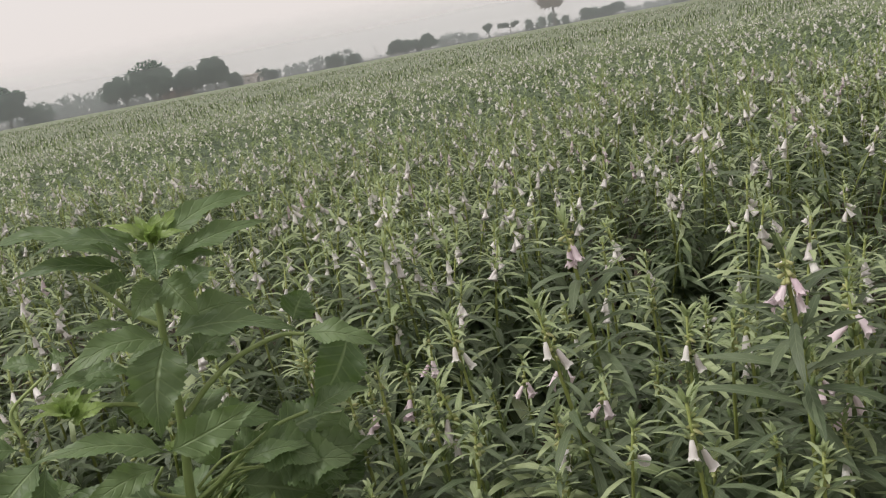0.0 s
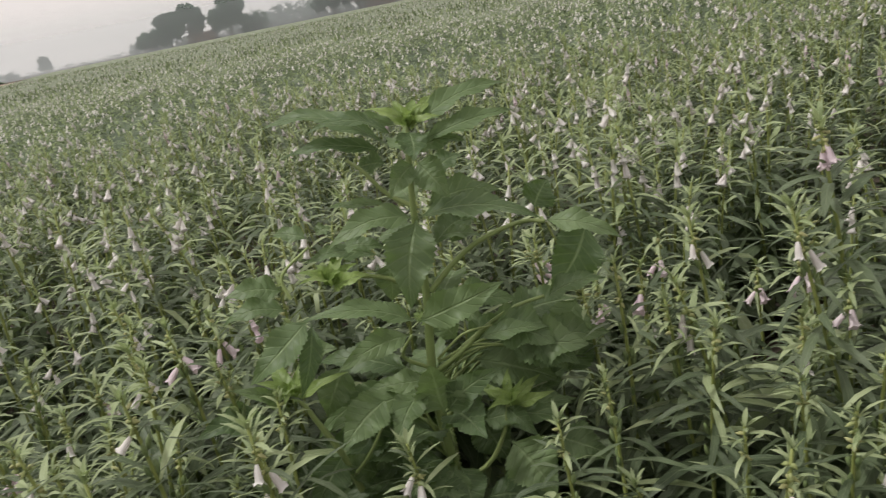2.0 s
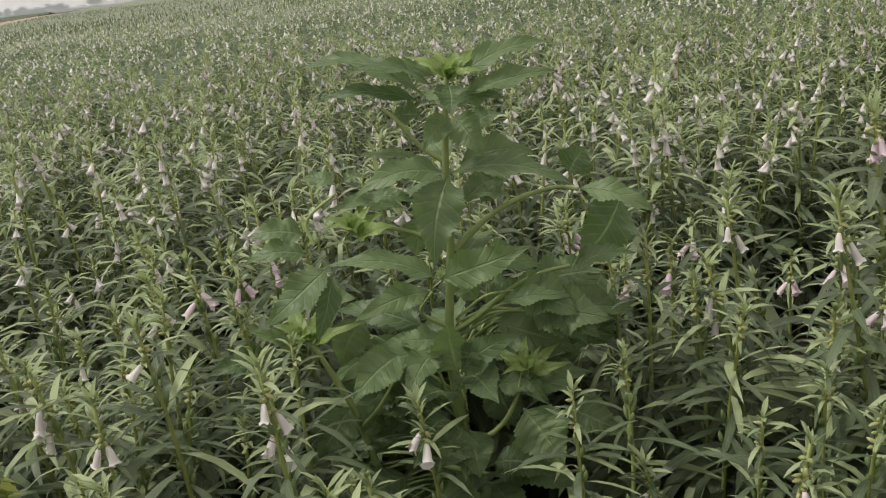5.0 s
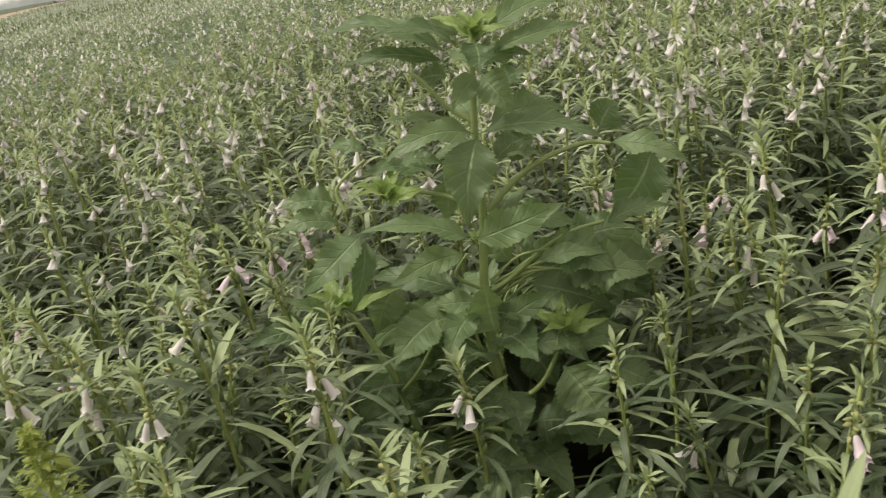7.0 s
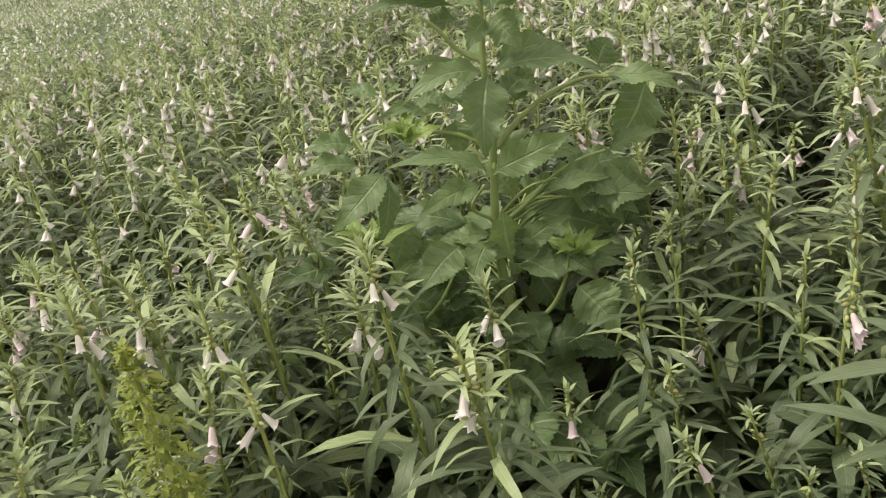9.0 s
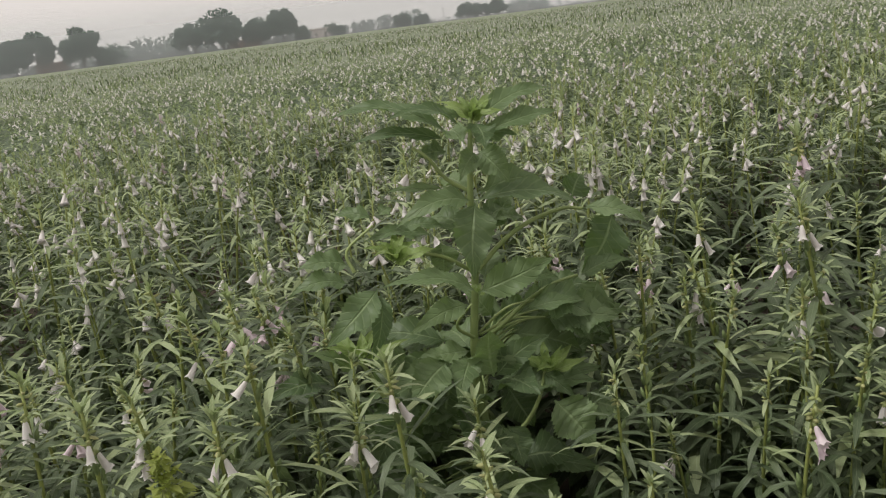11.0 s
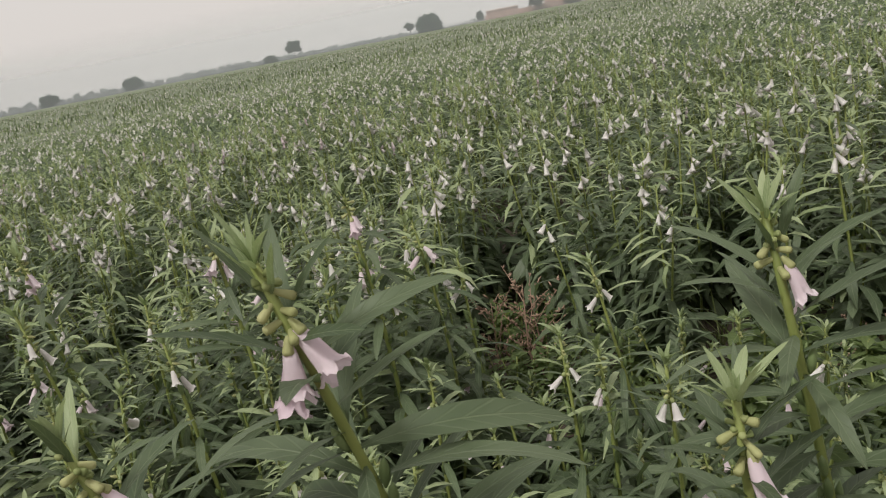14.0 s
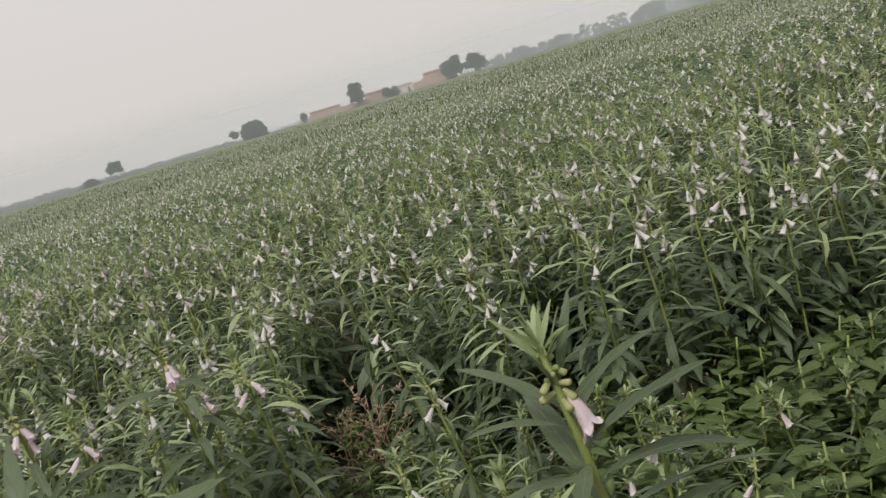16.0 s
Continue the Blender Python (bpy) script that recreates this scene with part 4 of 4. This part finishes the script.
hero(-0.745, 0.514, 0.502, 0.0, 0.0, 0.0, 2)
hero(-0.139, 0.822, 0.275, -0.03, 0.0, 0.0, 2)
hero(0.330, 0.640, 0.350, 0.03, 0.0, 0.5, 1)
hero(0.470, 0.640, 0.370, 0.03, 0.0, 0.5, 1)
hero(-0.550, 0.480, 0.430, 0.0, 0.0, 0.0, 2)
hero(0.140, 0.880, 0.420, 0.0, 0.0, 0.8, 1)
hero(0.230, 0.980, 0.500, 0.02, 0.0, 0.0, 2)
hero(0.420, 1.000, 0.510, 0.02, 0.0, 0.0, 2, 1)
hero(0.500, 0.905, 0.520, 0.02, 0.0, 0.7, 2)
hero(-0.967, 2.013, 0.459, 0.0, 0.0, 0.0, 3)
hero(0.605, 0.457, 0.384, 0.03, 0.0, 0.9, 1)
hero(-0.52, 0.70, 0.400, 0.0, 0.0, 0.5, 2)
hero(-0.62, 0.52, 0.400, 0.0, 0.0, 0.5, 2, 1)
hero(-0.36, 0.60, 0.380, 0.0, 0.0, 0.9, 1)

# plants filling the rest of the near ground; short ones with no flower where the field is thin
MIDS = [middle_plant(80 + k, (1, 2, 2, 3, 0, 0, 1, 0)[k]) for k in range(8)] + [middle_plant(95 + k, (0, 1, 0)[k], 0.34) for k in range(3)]
taken = [(o.matrix_basis.translation.x, o.matrix_basis.translation.y) for o in scene.objects if o.name.startswith("sesame_plant")]
placed = 0
mids_used = set()
for tries in range(14000):
    d = math.sqrt(rng.uniform(0.20, MIDDLE ** 2))
    a = radians(rng.uniform(-66, 97))
    x, y = d * math.sin(a) - 0.1, d * math.cos(a) - 0.1
    thin = gap(x, y) or (-0.55 < x < 0.20 and 0.30 < y < 0.76)
    if any((x - p) ** 2 + (y - q) ** 2 < (0.070 if thin else 0.056 if d < 1.15 else 0.066) ** 2 for p, q in taken):
        continue
    if (x + 0.38) ** 2 + (y - 0.94) ** 2 < 0.20 ** 2 or (abs(x) < 0.25 and y < 0.30) or (x - 1.06) ** 2 + (y - 1.18) ** 2 < 0.06 ** 2 or (x - 1.33) ** 2 + (y - 0.28) ** 2 < 0.22 ** 2:
        continue
    if thin:
        k, top = 8 + placed % 3, rng.uniform(0.19, 0.33)
    else:
        k, top = (4 + placed % 4 if d < 1.1 else placed % 7), (0.42 if d < 0.95 else 0.465 if d < 1.35 else 0.50) + rng.normal(0, 0.035)
    m = stand(x, y, top, rng.normal(0, 0.035), rng.normal(0, 0.035), rng.uniform(-1.3, 1.3), 0.34 if thin else TALL)
    if k in mids_used:
        again(MIDS[k], m)
    else:
        mids_used.add(k)
        MIDS[k].matrix_basis = m
    taken.append((x, y))
    placed += 1
    if placed >= 255:
        break

# ---- low growth in the bare patch ----
def herb(seed):
    """A low broad-leaved herb with a branching stalk."""
    r = np.random.default_rng(seed)
    root = new("low_herb")
    tagged(root, "low green broad-leaved herb on bare soil", "weed", "low herbs in the bare patch")
    tall = 0.17
    part("stem", tube([(0, 0, 0), (0.01, 0, tall * 0.5), (0.0, 0.01, tall)], [0.003, 0.0025, 0.0015], 5), STEM, root)
    leaves = []
    for k in range(34):
        z = tall * (0.1 + 0.9 * k / 34)
        long = r.uniform(0.024, 0.046)
        leaves.append(("leaf", turned(blade(long, long * 0.52, 25, 0.2, 5, 0.45, 0.0, 0.05, 0.18), 137.5 * k, r.uniform(0, 45), (0.004 * math.cos(k), 0.004 * math.sin(k), z), r.uniform(-15, 15)), HERB))
    small_rest(leaves, root, "foliage", ("leaf",))
    return root


def tuft(seed):
    r = np.random.default_rng(seed)
    parts = []
    for k in range(26):
        long = r.uniform(0.10, 0.26)
        parts.append(("blade", turned(blade(long, 0.004, r.uniform(20, 90), 0.2, 5, 0.3), r.uniform(0, 360), r.uniform(50, 85), (r.normal(0, 0.015), r.normal(0, 0.015), 0)), GRASS))
    v, t, w, u, mats = joined(parts)
    ob = new("grass_tuft", big_mesh("grass_tuft", v, t, mats, w, u))
    return tagged(ob, "thin green grass tuft on bare soil", "grass", "grass tufts", "stuff")


def dry_weed(seed):
    """A withered, reddish-brown plant with fine twigs and seed heads."""
    r = np.random.default_rng(seed)
    root = new("withered_weed")
    tagged(root, "withered reddish-brown weed with fine dry seed heads", "weed", "withered weeds")
    part("stem", tube([(0, 0, 0), (0.01, 0.005, 0.12), (0.0, 0.0, 0.26)], [0.003, 0.0022, 0.001], 5), DRY, root)
    for k in range(12):
        z = 0.05 + 0.19 * k / 12
        a = 2.4 * k
        d = np.array([math.cos(a), math.sin(a), 0.9])
        tip = np.array([0, 0, z]) + d * r.uniform(0.05, 0.09)
        twig = part("twig", tube([(0, 0, z), (np.array([0, 0, z]) + tip) / 2 + (0, 0, 0.004), tip], [0.0014, 0.0011, 0.0007], 4), DRY, root)
        heads = []
        for j in range(9):
            heads.append(("seed", turned(ellipsoid(r.uniform(0.008, 0.015), 0.0027, 4, 1), r.uniform(0, 360), r.uniform(10, 70), np.array([0, 0, z]) + d * r.uniform(0.02, 0.085)), DRY))
        small_rest(heads, twig, "seed_head", ("seed",))
    return root


def strew(makers, count, xs, ys, sizes, seed0):
    made = [f(seed0 + i) for i, f in enumerate(makers)]
    for k in range(count):
        x, y, s = rng.uniform(*xs), rng.uniform(*ys), rng.uniform(*sizes)
        m = Matrix.Translation((x, y, -0.012)) @ Matrix.Rotation(rng.uniform(0, 6.28), 4, "Z") @ Matrix.Diagonal((s, s, s, 1))
        if k < len(made):
            made[k].matrix_basis = m
        else:
            again(made[k % len(made)], m)


strew([herb] * 3, 130, (0.92, 1.72), (-0.12, 0.62), (0.8, 1.5), 900)
strew([herb] * 2, 60, (0.35, 1.3), (0.1, 1.05), (0.4, 0.8), 910)
strew([herb] * 2, 60, (0.80, 1.30), (0.85, 1.42), (0.6, 1.0), 915)
strew([tuft] * 3, 40, (0.5, 1.7), (0.0, 1.0), (0.5, 0.95), 920)
strew([dry_weed] * 2, 3, (1.00, 1.12), (1.12, 1.24), (0.85, 1.05), 930)
strew([dry_weed] * 2, 4, (1.2, 1.5), (0.38, 0.6), (0.5, 0.8), 940)


def lime_weed():
    """A small bushy plant of a bright yellow-green."""
    root = new("lime_weed")
    tagged(root, "bushy bright yellow-green weed among the sesame", "weed")
    stalk = smooth_path([(-0.615, 0.44, -0.01), (-0.62, 0.432, 0.2), (-0.622, 0.428, 0.5)])
    part("stem", tube(stalk, [0.004] * len(stalk), 6), STEM, root)
    for k in range(150):
        z = rng.uniform(0.28, 0.525)
        a = rng.uniform(0, 360)
        out = rng.uniform(0.004, 0.030) * (1 - max(0, (z - 0.44) / 0.11))
        long = rng.uniform(0.010, 0.020)
        place = (-0.622 + out * math.sin(radians(a)), 0.428 + out * math.cos(radians(a)), z)
        part("leaf", turned(blade(long, long * 0.42, 45, 0.2, 4, 0.4, 0.0, 0.1), a, rng.uniform(-20, 55), place, rng.uniform(-20, 20)), LIME, root)
    tiny = []
    for k in range(900):
        z = rng.uniform(0.24, 0.535)
        a = rng.uniform(0, 360)
        out = 0.036 * math.sqrt(rng.uniform(0, 1)) * (1 - max(0, (z - 0.42) / 0.13)) * (0.8 + 0.3 * math.sin(z * 70))
        long = rng.uniform(0.006, 0.012)
        tiny.append(("leaf", turned(blade(long, long * 0.6, 30, 0.2, 2, 0.4), a, rng.uniform(-20, 70), (-0.622 + out * math.sin(radians(a)), 0.428 + out * math.cos(radians(a)), z)), LIME))
    small_rest(tiny, root, "foliage", ("leaf",))


lime_weed()


def round_leaf_herb():
    root = new("round_leaf_herb")
    tagged(root, "herb with broad rounded grey-green leaves among the sesame", "weed")
    part("stem", tube([(0.06, 1.0, 0), (0.055, 1.0, 0.2), (0.04, 0.995, 0.33)], [0.004, 0.003, 0.002], 6), STEM, root)
    for base, tip, w in (((0.04, 0.995, 0.325), (0.075, 0.965, 0.32), 0.055), ((0.03, 1.0, 0.30), (-0.02, 0.98, 0.285), 0.05), ((0.05, 1.0, 0.28), (0.10, 0.98, 0.24), 0.055), ((0.045, 1.0, 0.24), (0.02, 0.94, 0.22), 0.055)):
        b, t = np.array(base), np.array(tip)
        d = t - b
        part("leaf", turned(blade(np.linalg.norm(d) * 1.3, w, 25, 0.12, 8, 0.5, 0.0, 0.05, 0.1), math.degrees(math.atan2(d[0], d[1])), math.degrees(math.asin(d[2] / np.linalg.norm(d))) + 10, b), HERB, root)


round_leaf_herb()


# ---- the horizon: trees, hedges, village ----
def polar(az, dist, z=0.0):
    return np.array([dist * math.sin(radians(az)), dist * math.cos(radians(az)), z])


def clumps(centres, per, size, r):
    """Many small leaf sprays round clump centres (place, radius)."""
    V, F, base = [], [], 0
    for c, rad in centres:
        for k in range(per):
            p = r.normal(0, 1, 3)
            p = p / np.linalg.norm(p) * rad * r.uniform(0.3, 1.0) ** 0.5 * (1, 1, 0.8)
            a = r.normal(0, 1, 3)
            a /= np.linalg.norm(a)
            b = np.cross(a, r.normal(0, 1, 3))
            b /= np.linalg.norm(b)
            s = size * r.uniform(0.5, 1.3)
            m = np.array(c) + p
            V += [m - a * s, m + b * s * 0.5, m + a * s, m - b * s * 0.55]
            F.append((base, base + 1, base + 2, base + 3))
            base += 4
    return np.array(V), F, None


def tree(az, dist, tall, wide, seed, shape="round", leaf=None, label="hazy green field tree with a rounded crown", per=70, trunks=1):
    """A tree at an azimuth: tapered trunk, limbs and a crown of sprays in clumps. tall and wide in metres."""
    r = np.random.default_rng(seed)
    root = new("field_tree")
    tagged(root, label, "tree", "trees along the horizon")
    foot = polar(az, dist)
    side = np.array([math.cos(radians(az)), -math.sin(radians(az)), 0])
    clear = {"round": 0.10, "bush": 0.0, "dome": -0.06, "high": 0.36, "flat": 0.45}[shape]
    tops = []
    n = {"round": 30, "bush": 30, "dome": 64, "high": 15, "flat": 14}[shape]
    for k in range(n):
        w = r.uniform(-0.5, 0.5) * wide * 0.8
        depth = r.uniform(-0.4, 0.4) * wide * 0.8
        limit = math.sqrt(max(0.05, 1 - (2 * w / wide) ** 2))
        lo, hi = clear + 0.08, 0.92
        z = tall * (lo + (hi - lo) * r.uniform(0.15, 1.0) * (0.4 + 0.6 * limit))
        if shape == "flat":
            z = tall * r.uniform(0.68, 0.9)
        if shape == "dome":
            z = tall * r.uniform(0.05, 0.84) * limit
        ahead = np.array([math.sin(radians(az)), math.cos(radians(az)), 0])
        tops.append((foot + side * w + ahead * depth + (0, 0, z), r.uniform(0.14, 0.24) * min(wide, tall * 1.1) * (0.7 if shape == "flat" else 0.6 if shape == "dome" else 1)))
    thick = 0.035 * tall
    for q in range(trunks):
        shift = side * (q - (trunks - 1) / 2) * 0.18 * wide
        fork = foot + shift + side * r.uniform(-0.04, 0.04) * wide + (0, 0, tall * (clear + 0.08))
        part("trunk", tube([foot + shift * 0.6 - (0, 0, 0.3), foot * 0.5 + fork * 0.5 + side * r.uniform(-0.1, 0.1), fork], [thick, thick * 0.8, thick * 0.6], 7), BARK, root)
        for c, rad in tops[q::trunks][:7]:
            mid = (fork + c) / 2 + (0, 0, 0.05 * tall)
            part("limb", tube([fork, mid, c], [thick * 0.5, thick * 0.3, thick * 0.12], 5), BARK, root)
    part("crown", clumps(tops, int(1.3 * per), 0.045 * tall + 0.24, r), leaf or TREE_LEAF, root)
    return root


def hedge(az0, az1, dist, tall, seed, label="hazy green thicket along the field's far edge"):
    """A row of bushes grown together."""
    r = np.random.default_rng(seed)
    root = new("thicket")
    tagged(root, label, "bushes", "thickets along the horizon")
    tops = []
    n = max(4, int(abs(az1 - az0) * dist * 0.0175 / (0.55 * tall)))
    for k in range(n):
        a = az0 + (az1 - az0) * (k + r.uniform(0.2, 0.8)) / n
        h = tall * r.uniform(0.55, 1.0)
        tops += [(polar(a, dist + r.uniform(-3, 3), h * 0.62), 0.40 * h), (polar(a + r.uniform(-0.1, 0.1), dist, h * 0.28), 0.42 * h)]
        foot = polar(a, dist)
        part("trunk", tube([foot - (0, 0, 0.2), foot + (0, 0, h * 0.6)], [0.04 * tall, 0.02 * tall], 5), BARK, root)
    part("foliage", clumps(tops, 70, 0.05 * tall + 0.42, r), TREE_LEAF, root)


def scrub():
    """A low belt of scrub behind the trees, all along the horizon."""
    r = np.random.default_rng(60)
    tops = [(polar(-75 + 180 * k / 620, 348 + r.uniform(-4, 4), r.uniform(0.45, 1.35)), r.uniform(0.9, 1.65)) for k in range(620)]
    v, f, _ = clumps(tops, 14, 0.51, r)
    ob = new("distant_scrub", mesh_data("distant_scrub", v, f, [TREE_LEAF]))
    tagged(ob, "low hazy belt of scrub along the horizon", "bushes", kind="stuff")


scrub()
BARE = "half-bare tall tree with a browned, thin crown"
# az, dist, height, width, shape
tree(-35.0, 301.5, 7.35, 12.3, 1, "bush")
tree(-33.9, 304.5, 12, 7.65, 2, "round", trunks=1)
tree(-32.6, 301.5, 13.95, 9.9, 3, "round")
tree(-30.1, 301.5, 12.9, 12.15, 4, "round")
hedge(-36.5, -24, 324, 5.4, 52)
hedge(-24.5, -13.5, 324, 4.2, 53)
hedge(-29.2, -28, 300, 7.2, 5)
hedge(-28, -26, 328.5, 9.6, 6)
hedge(-26, -24.2, 336, 8.85, 7)
tree(-23.4, 301.5, 9.9, 14.25, 8, "round")
tree(-21.5, 301.5, 12.9, 13.8, 9, "round", trunks=2)
tree(-19.3, 301.5, 9.75, 11.55, 10, "round")
tree(-17.7, 301.5, 12, 9.3, 11, "round")
tree(-16.5, 307.5, 4.95, 4.95, 12, "bush")
tree(-14.5, 309, 4.35, 9.9, 13, "bush")
hedge(-13.4, -11, 321, 6, 14)
hedge(-11.2, -8, 321, 6.45, 15)
tree(-9.9, 307.5, 4.65, 6.3, 16, "bush")
tree(-8.6, 307.5, 4.05, 5.55, 17, "bush")
tree(-5.5, 303, 5.55, 8.85, 18, "round")
tree(-4.6, 306, 4.65, 6.6, 19, "bush")
tree(-3.5, 303, 5.55, 6.6, 20, "round")
hedge(-2.9, 0, 318, 5.55, 21)
tree(0.55, 306, 5.55, 3.15, 22, "high", per=40)
tree(1.95, 309, 4.65, 8.55, 23, "flat", per=60)
hedge(3.0, 5.8, 312, 5.85, 24)
tree(5.0, 301.5, 15.6, 12.15, 25, "high", TREE_DRY, BARE, 34)
tree(7.2, 306, 4.65, 7.2, 26, "round")
tree(8.2, 310.5, 3.75, 6.6, 27, "bush")
tree(9.0, 307.5, 4.35, 4.95, 28, "round")
hedge(9.6, 17, 343.5, 3.6, 29)
tree(13.0, 309, 4.05, 6.6, 30, "bush")
hedge(16.5, 25.5, 340.5, 3.3, 31)
tree(18.0, 306, 4.65, 6.6, 32, "round")
hedge(25.5, 33, 348, 2.55, 33)
tree(26.8, 309, 2.7, 5.25, 34, "bush")
tree(28.4, 304.5, 6, 5.25, 35, "high", per=60)
hedge(32, 36, 348, 2.25, 36)
tree(36.2, 304.5, 4.65, 3.3, 37, "high", per=50)
tree(37.5, 301.5, 7.05, 9.6, 38, "dome", per=90, label="dense dark dome-shaped tree at the field's edge")
tree(40.9, 306, 3.9, 2.25, 39, "round", per=40)
tree(44.7, 296.25, 9, 5.4, 40, "round", per=90)
tree(46.9, 296.25, 4.05, 5.4, 41, "bush")
tree(51.4, 301.5, 7.8, 7.65, 42, "round")
tree(52.9, 303, 6.6, 8.85, 43, "round")
hedge(54, 60, 358.5, 5.1, 44)
tree(56.0, 333, 4.65, 6.6, 45, "round")
tree(58.6, 336, 4.8, 8.25, 46, "bush")
hedge(60, 72, 358.5, 7.5, 47)
tree(64.8, 330, 6.3, 13.2, 48, "bush")
tree(68.5, 322.5, 7.2, 13.2, 49, "round")
tree(-41.5, 480, 8.55, 6.6, 50, "round")
hedge(-60, -43, 495, 5.1, 51)


def box(lo, hi):
    """An upright block with slightly uneven edges."""
    lo, hi = np.array(lo, float), np.array(hi, float)
    v = np.array([[(lo, hi)[i][0], (lo, hi)[j][1], (lo, hi)[k][2]] for k in (0, 1) for j in (0, 1) for i in (0, 1)])
    f = [(0, 2, 3, 1), (4, 5, 7, 6), (0, 1, 5, 4), (2, 6, 7, 3), (0, 4, 6, 2), (1, 3, 7, 5)]
    return v, f, None


def house(az, dist, wide, tall, wall, label, openings=2):
    """A flat-roofed village house: four walls, a door, windows set into the front, a roof slab with a parapet."""
    root = new("village_house")
    tagged(root, label, "house", "houses of the village")
    root.matrix_basis = Matrix.Translation(polar(az, dist)) @ Matrix.Rotation(radians(-az), 4, "Z")
    deep = 6.0
    h = wide / 2
    for nm, lo, hi in (("wall", (-h, 0.22, -0.1), (-h + 0.22, deep - 0.22, tall)), ("wall", (h - 0.22, 0.22, -0.1), (h, deep - 0.22, tall)), ("wall", (-h, deep - 0.22, -0.1), (h, deep, tall))):
        part(nm, box(lo, hi), wall, root)
    n = openings + 1
    cell = wide / n
    for k in range(n):
        x0 = -h + cell * k
        door = k == n // 2
        w = min(0.9, cell * 0.4)
        a, b = x0 + (cell - w) / 2, x0 + (cell + w) / 2
        z0, z1 = (-0.1, min(2.0, tall - 0.4)) if door else (min(0.9, tall * 0.4), min(1.9, tall - 0.4))
        part("wall", box((x0, 0, -0.1), (a, 0.22, tall)), wall, root)
        part("wall", box((b, 0, -0.1), (x0 + cell, 0.22, tall)), wall, root)
        part("lintel", box((a, 0, z1), (b, 0.22, tall)), wall, root)
        if not door:
            part("wall", box((a, 0, -0.1), (b, 0.22, z0)), wall, root)
        # dark panel set back in the wall, painted as a shaded recess
        part("door" if door else "window", box((a, 0.14, z0), (b, 0.18, z1)), DARK_OPENING, root)
    part("roof", box((-h - 0.2, -0.2, tall + 0.003), (h + 0.2, deep + 0.2, tall + 0.2)), ROOF, root)
    part("parapet", box((-h, -0.05, tall + 0.203), (h, 0.15, tall + 0.5)), wall, root)
    return root


def brick_wall(az0, az1, dist, tall, label="low weathered brick boundary wall of the village"):
    root = new("boundary_wall")
    tagged(root, label, "wall", "walls of the village")
    n = 10
    for k in range(n):
        a, b = az0 + (az1 - az0) * k / n, az0 + (az1 - az0) * (k + 1) / n
        p, q = polar(a, dist), polar(b, dist)
        d = (q - p) / np.linalg.norm(q - p)
        out = np.array([-d[1], d[0], 0]) * 0.2
        h = tall * (0.9 + 0.2 * noise.noise((k * 1.7, az0, 0)))
        v = np.array([p - out, q - out, q + out, p + out] + [c + np.array([0, 0, h]) for c in (p - out, q - out, q + out, p + out)])
        part("panel", (v, [(0, 1, 5, 4), (1, 2, 6, 5), (2, 3, 7, 6), (3, 0, 4, 7), (4, 5, 6, 7)], None), BRICK, root)


house(-15.3, 307.5, 6.75, 3, PLASTER, "small whitewashed flat-roofed house beyond the field", 1)
house(-32.0, 310.5, 9, 2.85, BRICK, "low brick shed under the trees", 2)
house(-20.2, 312, 10.5, 2.4, BRICK, "low brick shed behind the trees", 2)
house(42.4, 309, 11.25, 2.85, BRICK, "low reddish brick house at the village edge", 2)
house(45.9, 307.5, 7.5, 3.6, BRICK, "reddish brick house with a flat roof", 1)
house(47.9, 297, 6.75, 3, PLASTER, "pale flat-roofed house at the village edge", 1)
house(50.2, 306, 9, 4.65, BRICK, "taller reddish brick house with a flat roof", 2)
brick_wall(41.2, 44.0, 304.5, 2.25)
brick_wall(44.0, 47.4, 300.75, 2.4)
brick_wall(47.4, 51.6, 304.95, 3)


def power_pole(az, dist, tall):
    root = new("power_pole")
    tagged(root, "thin power pole with a crossarm against the hazy sky", "pole", "power poles")
    root.matrix_basis = Matrix.Translation(polar(az, dist)) @ Matrix.Rotation(radians(-az), 4, "Z")
    part("pole", tube([(0, 0, -0.3), (0, 0, tall * 0.5), (0, 0, tall)], [0.2, 0.17, 0.13], 8), BARK, root)
    part("crossarm", box((-0.9, -0.08, tall * 0.9), (0.9, 0.08, tall * 0.9 + 0.16)), BARK, root)


power_pole(-7.1, 495, 7.8)
power_pole(46.2, 495, 9)
power_pole(33.0, 630, 9.75)


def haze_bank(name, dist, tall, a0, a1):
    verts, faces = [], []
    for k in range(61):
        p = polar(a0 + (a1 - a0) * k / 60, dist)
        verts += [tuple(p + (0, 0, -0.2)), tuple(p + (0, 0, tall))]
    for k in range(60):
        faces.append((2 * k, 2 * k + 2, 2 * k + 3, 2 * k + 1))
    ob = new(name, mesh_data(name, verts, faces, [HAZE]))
    tagged(ob, "pale see-through sheet imitating smoke haze before the far trees", "haze", kind="structure")


# two added sheets veil the far trees in place of hazy air
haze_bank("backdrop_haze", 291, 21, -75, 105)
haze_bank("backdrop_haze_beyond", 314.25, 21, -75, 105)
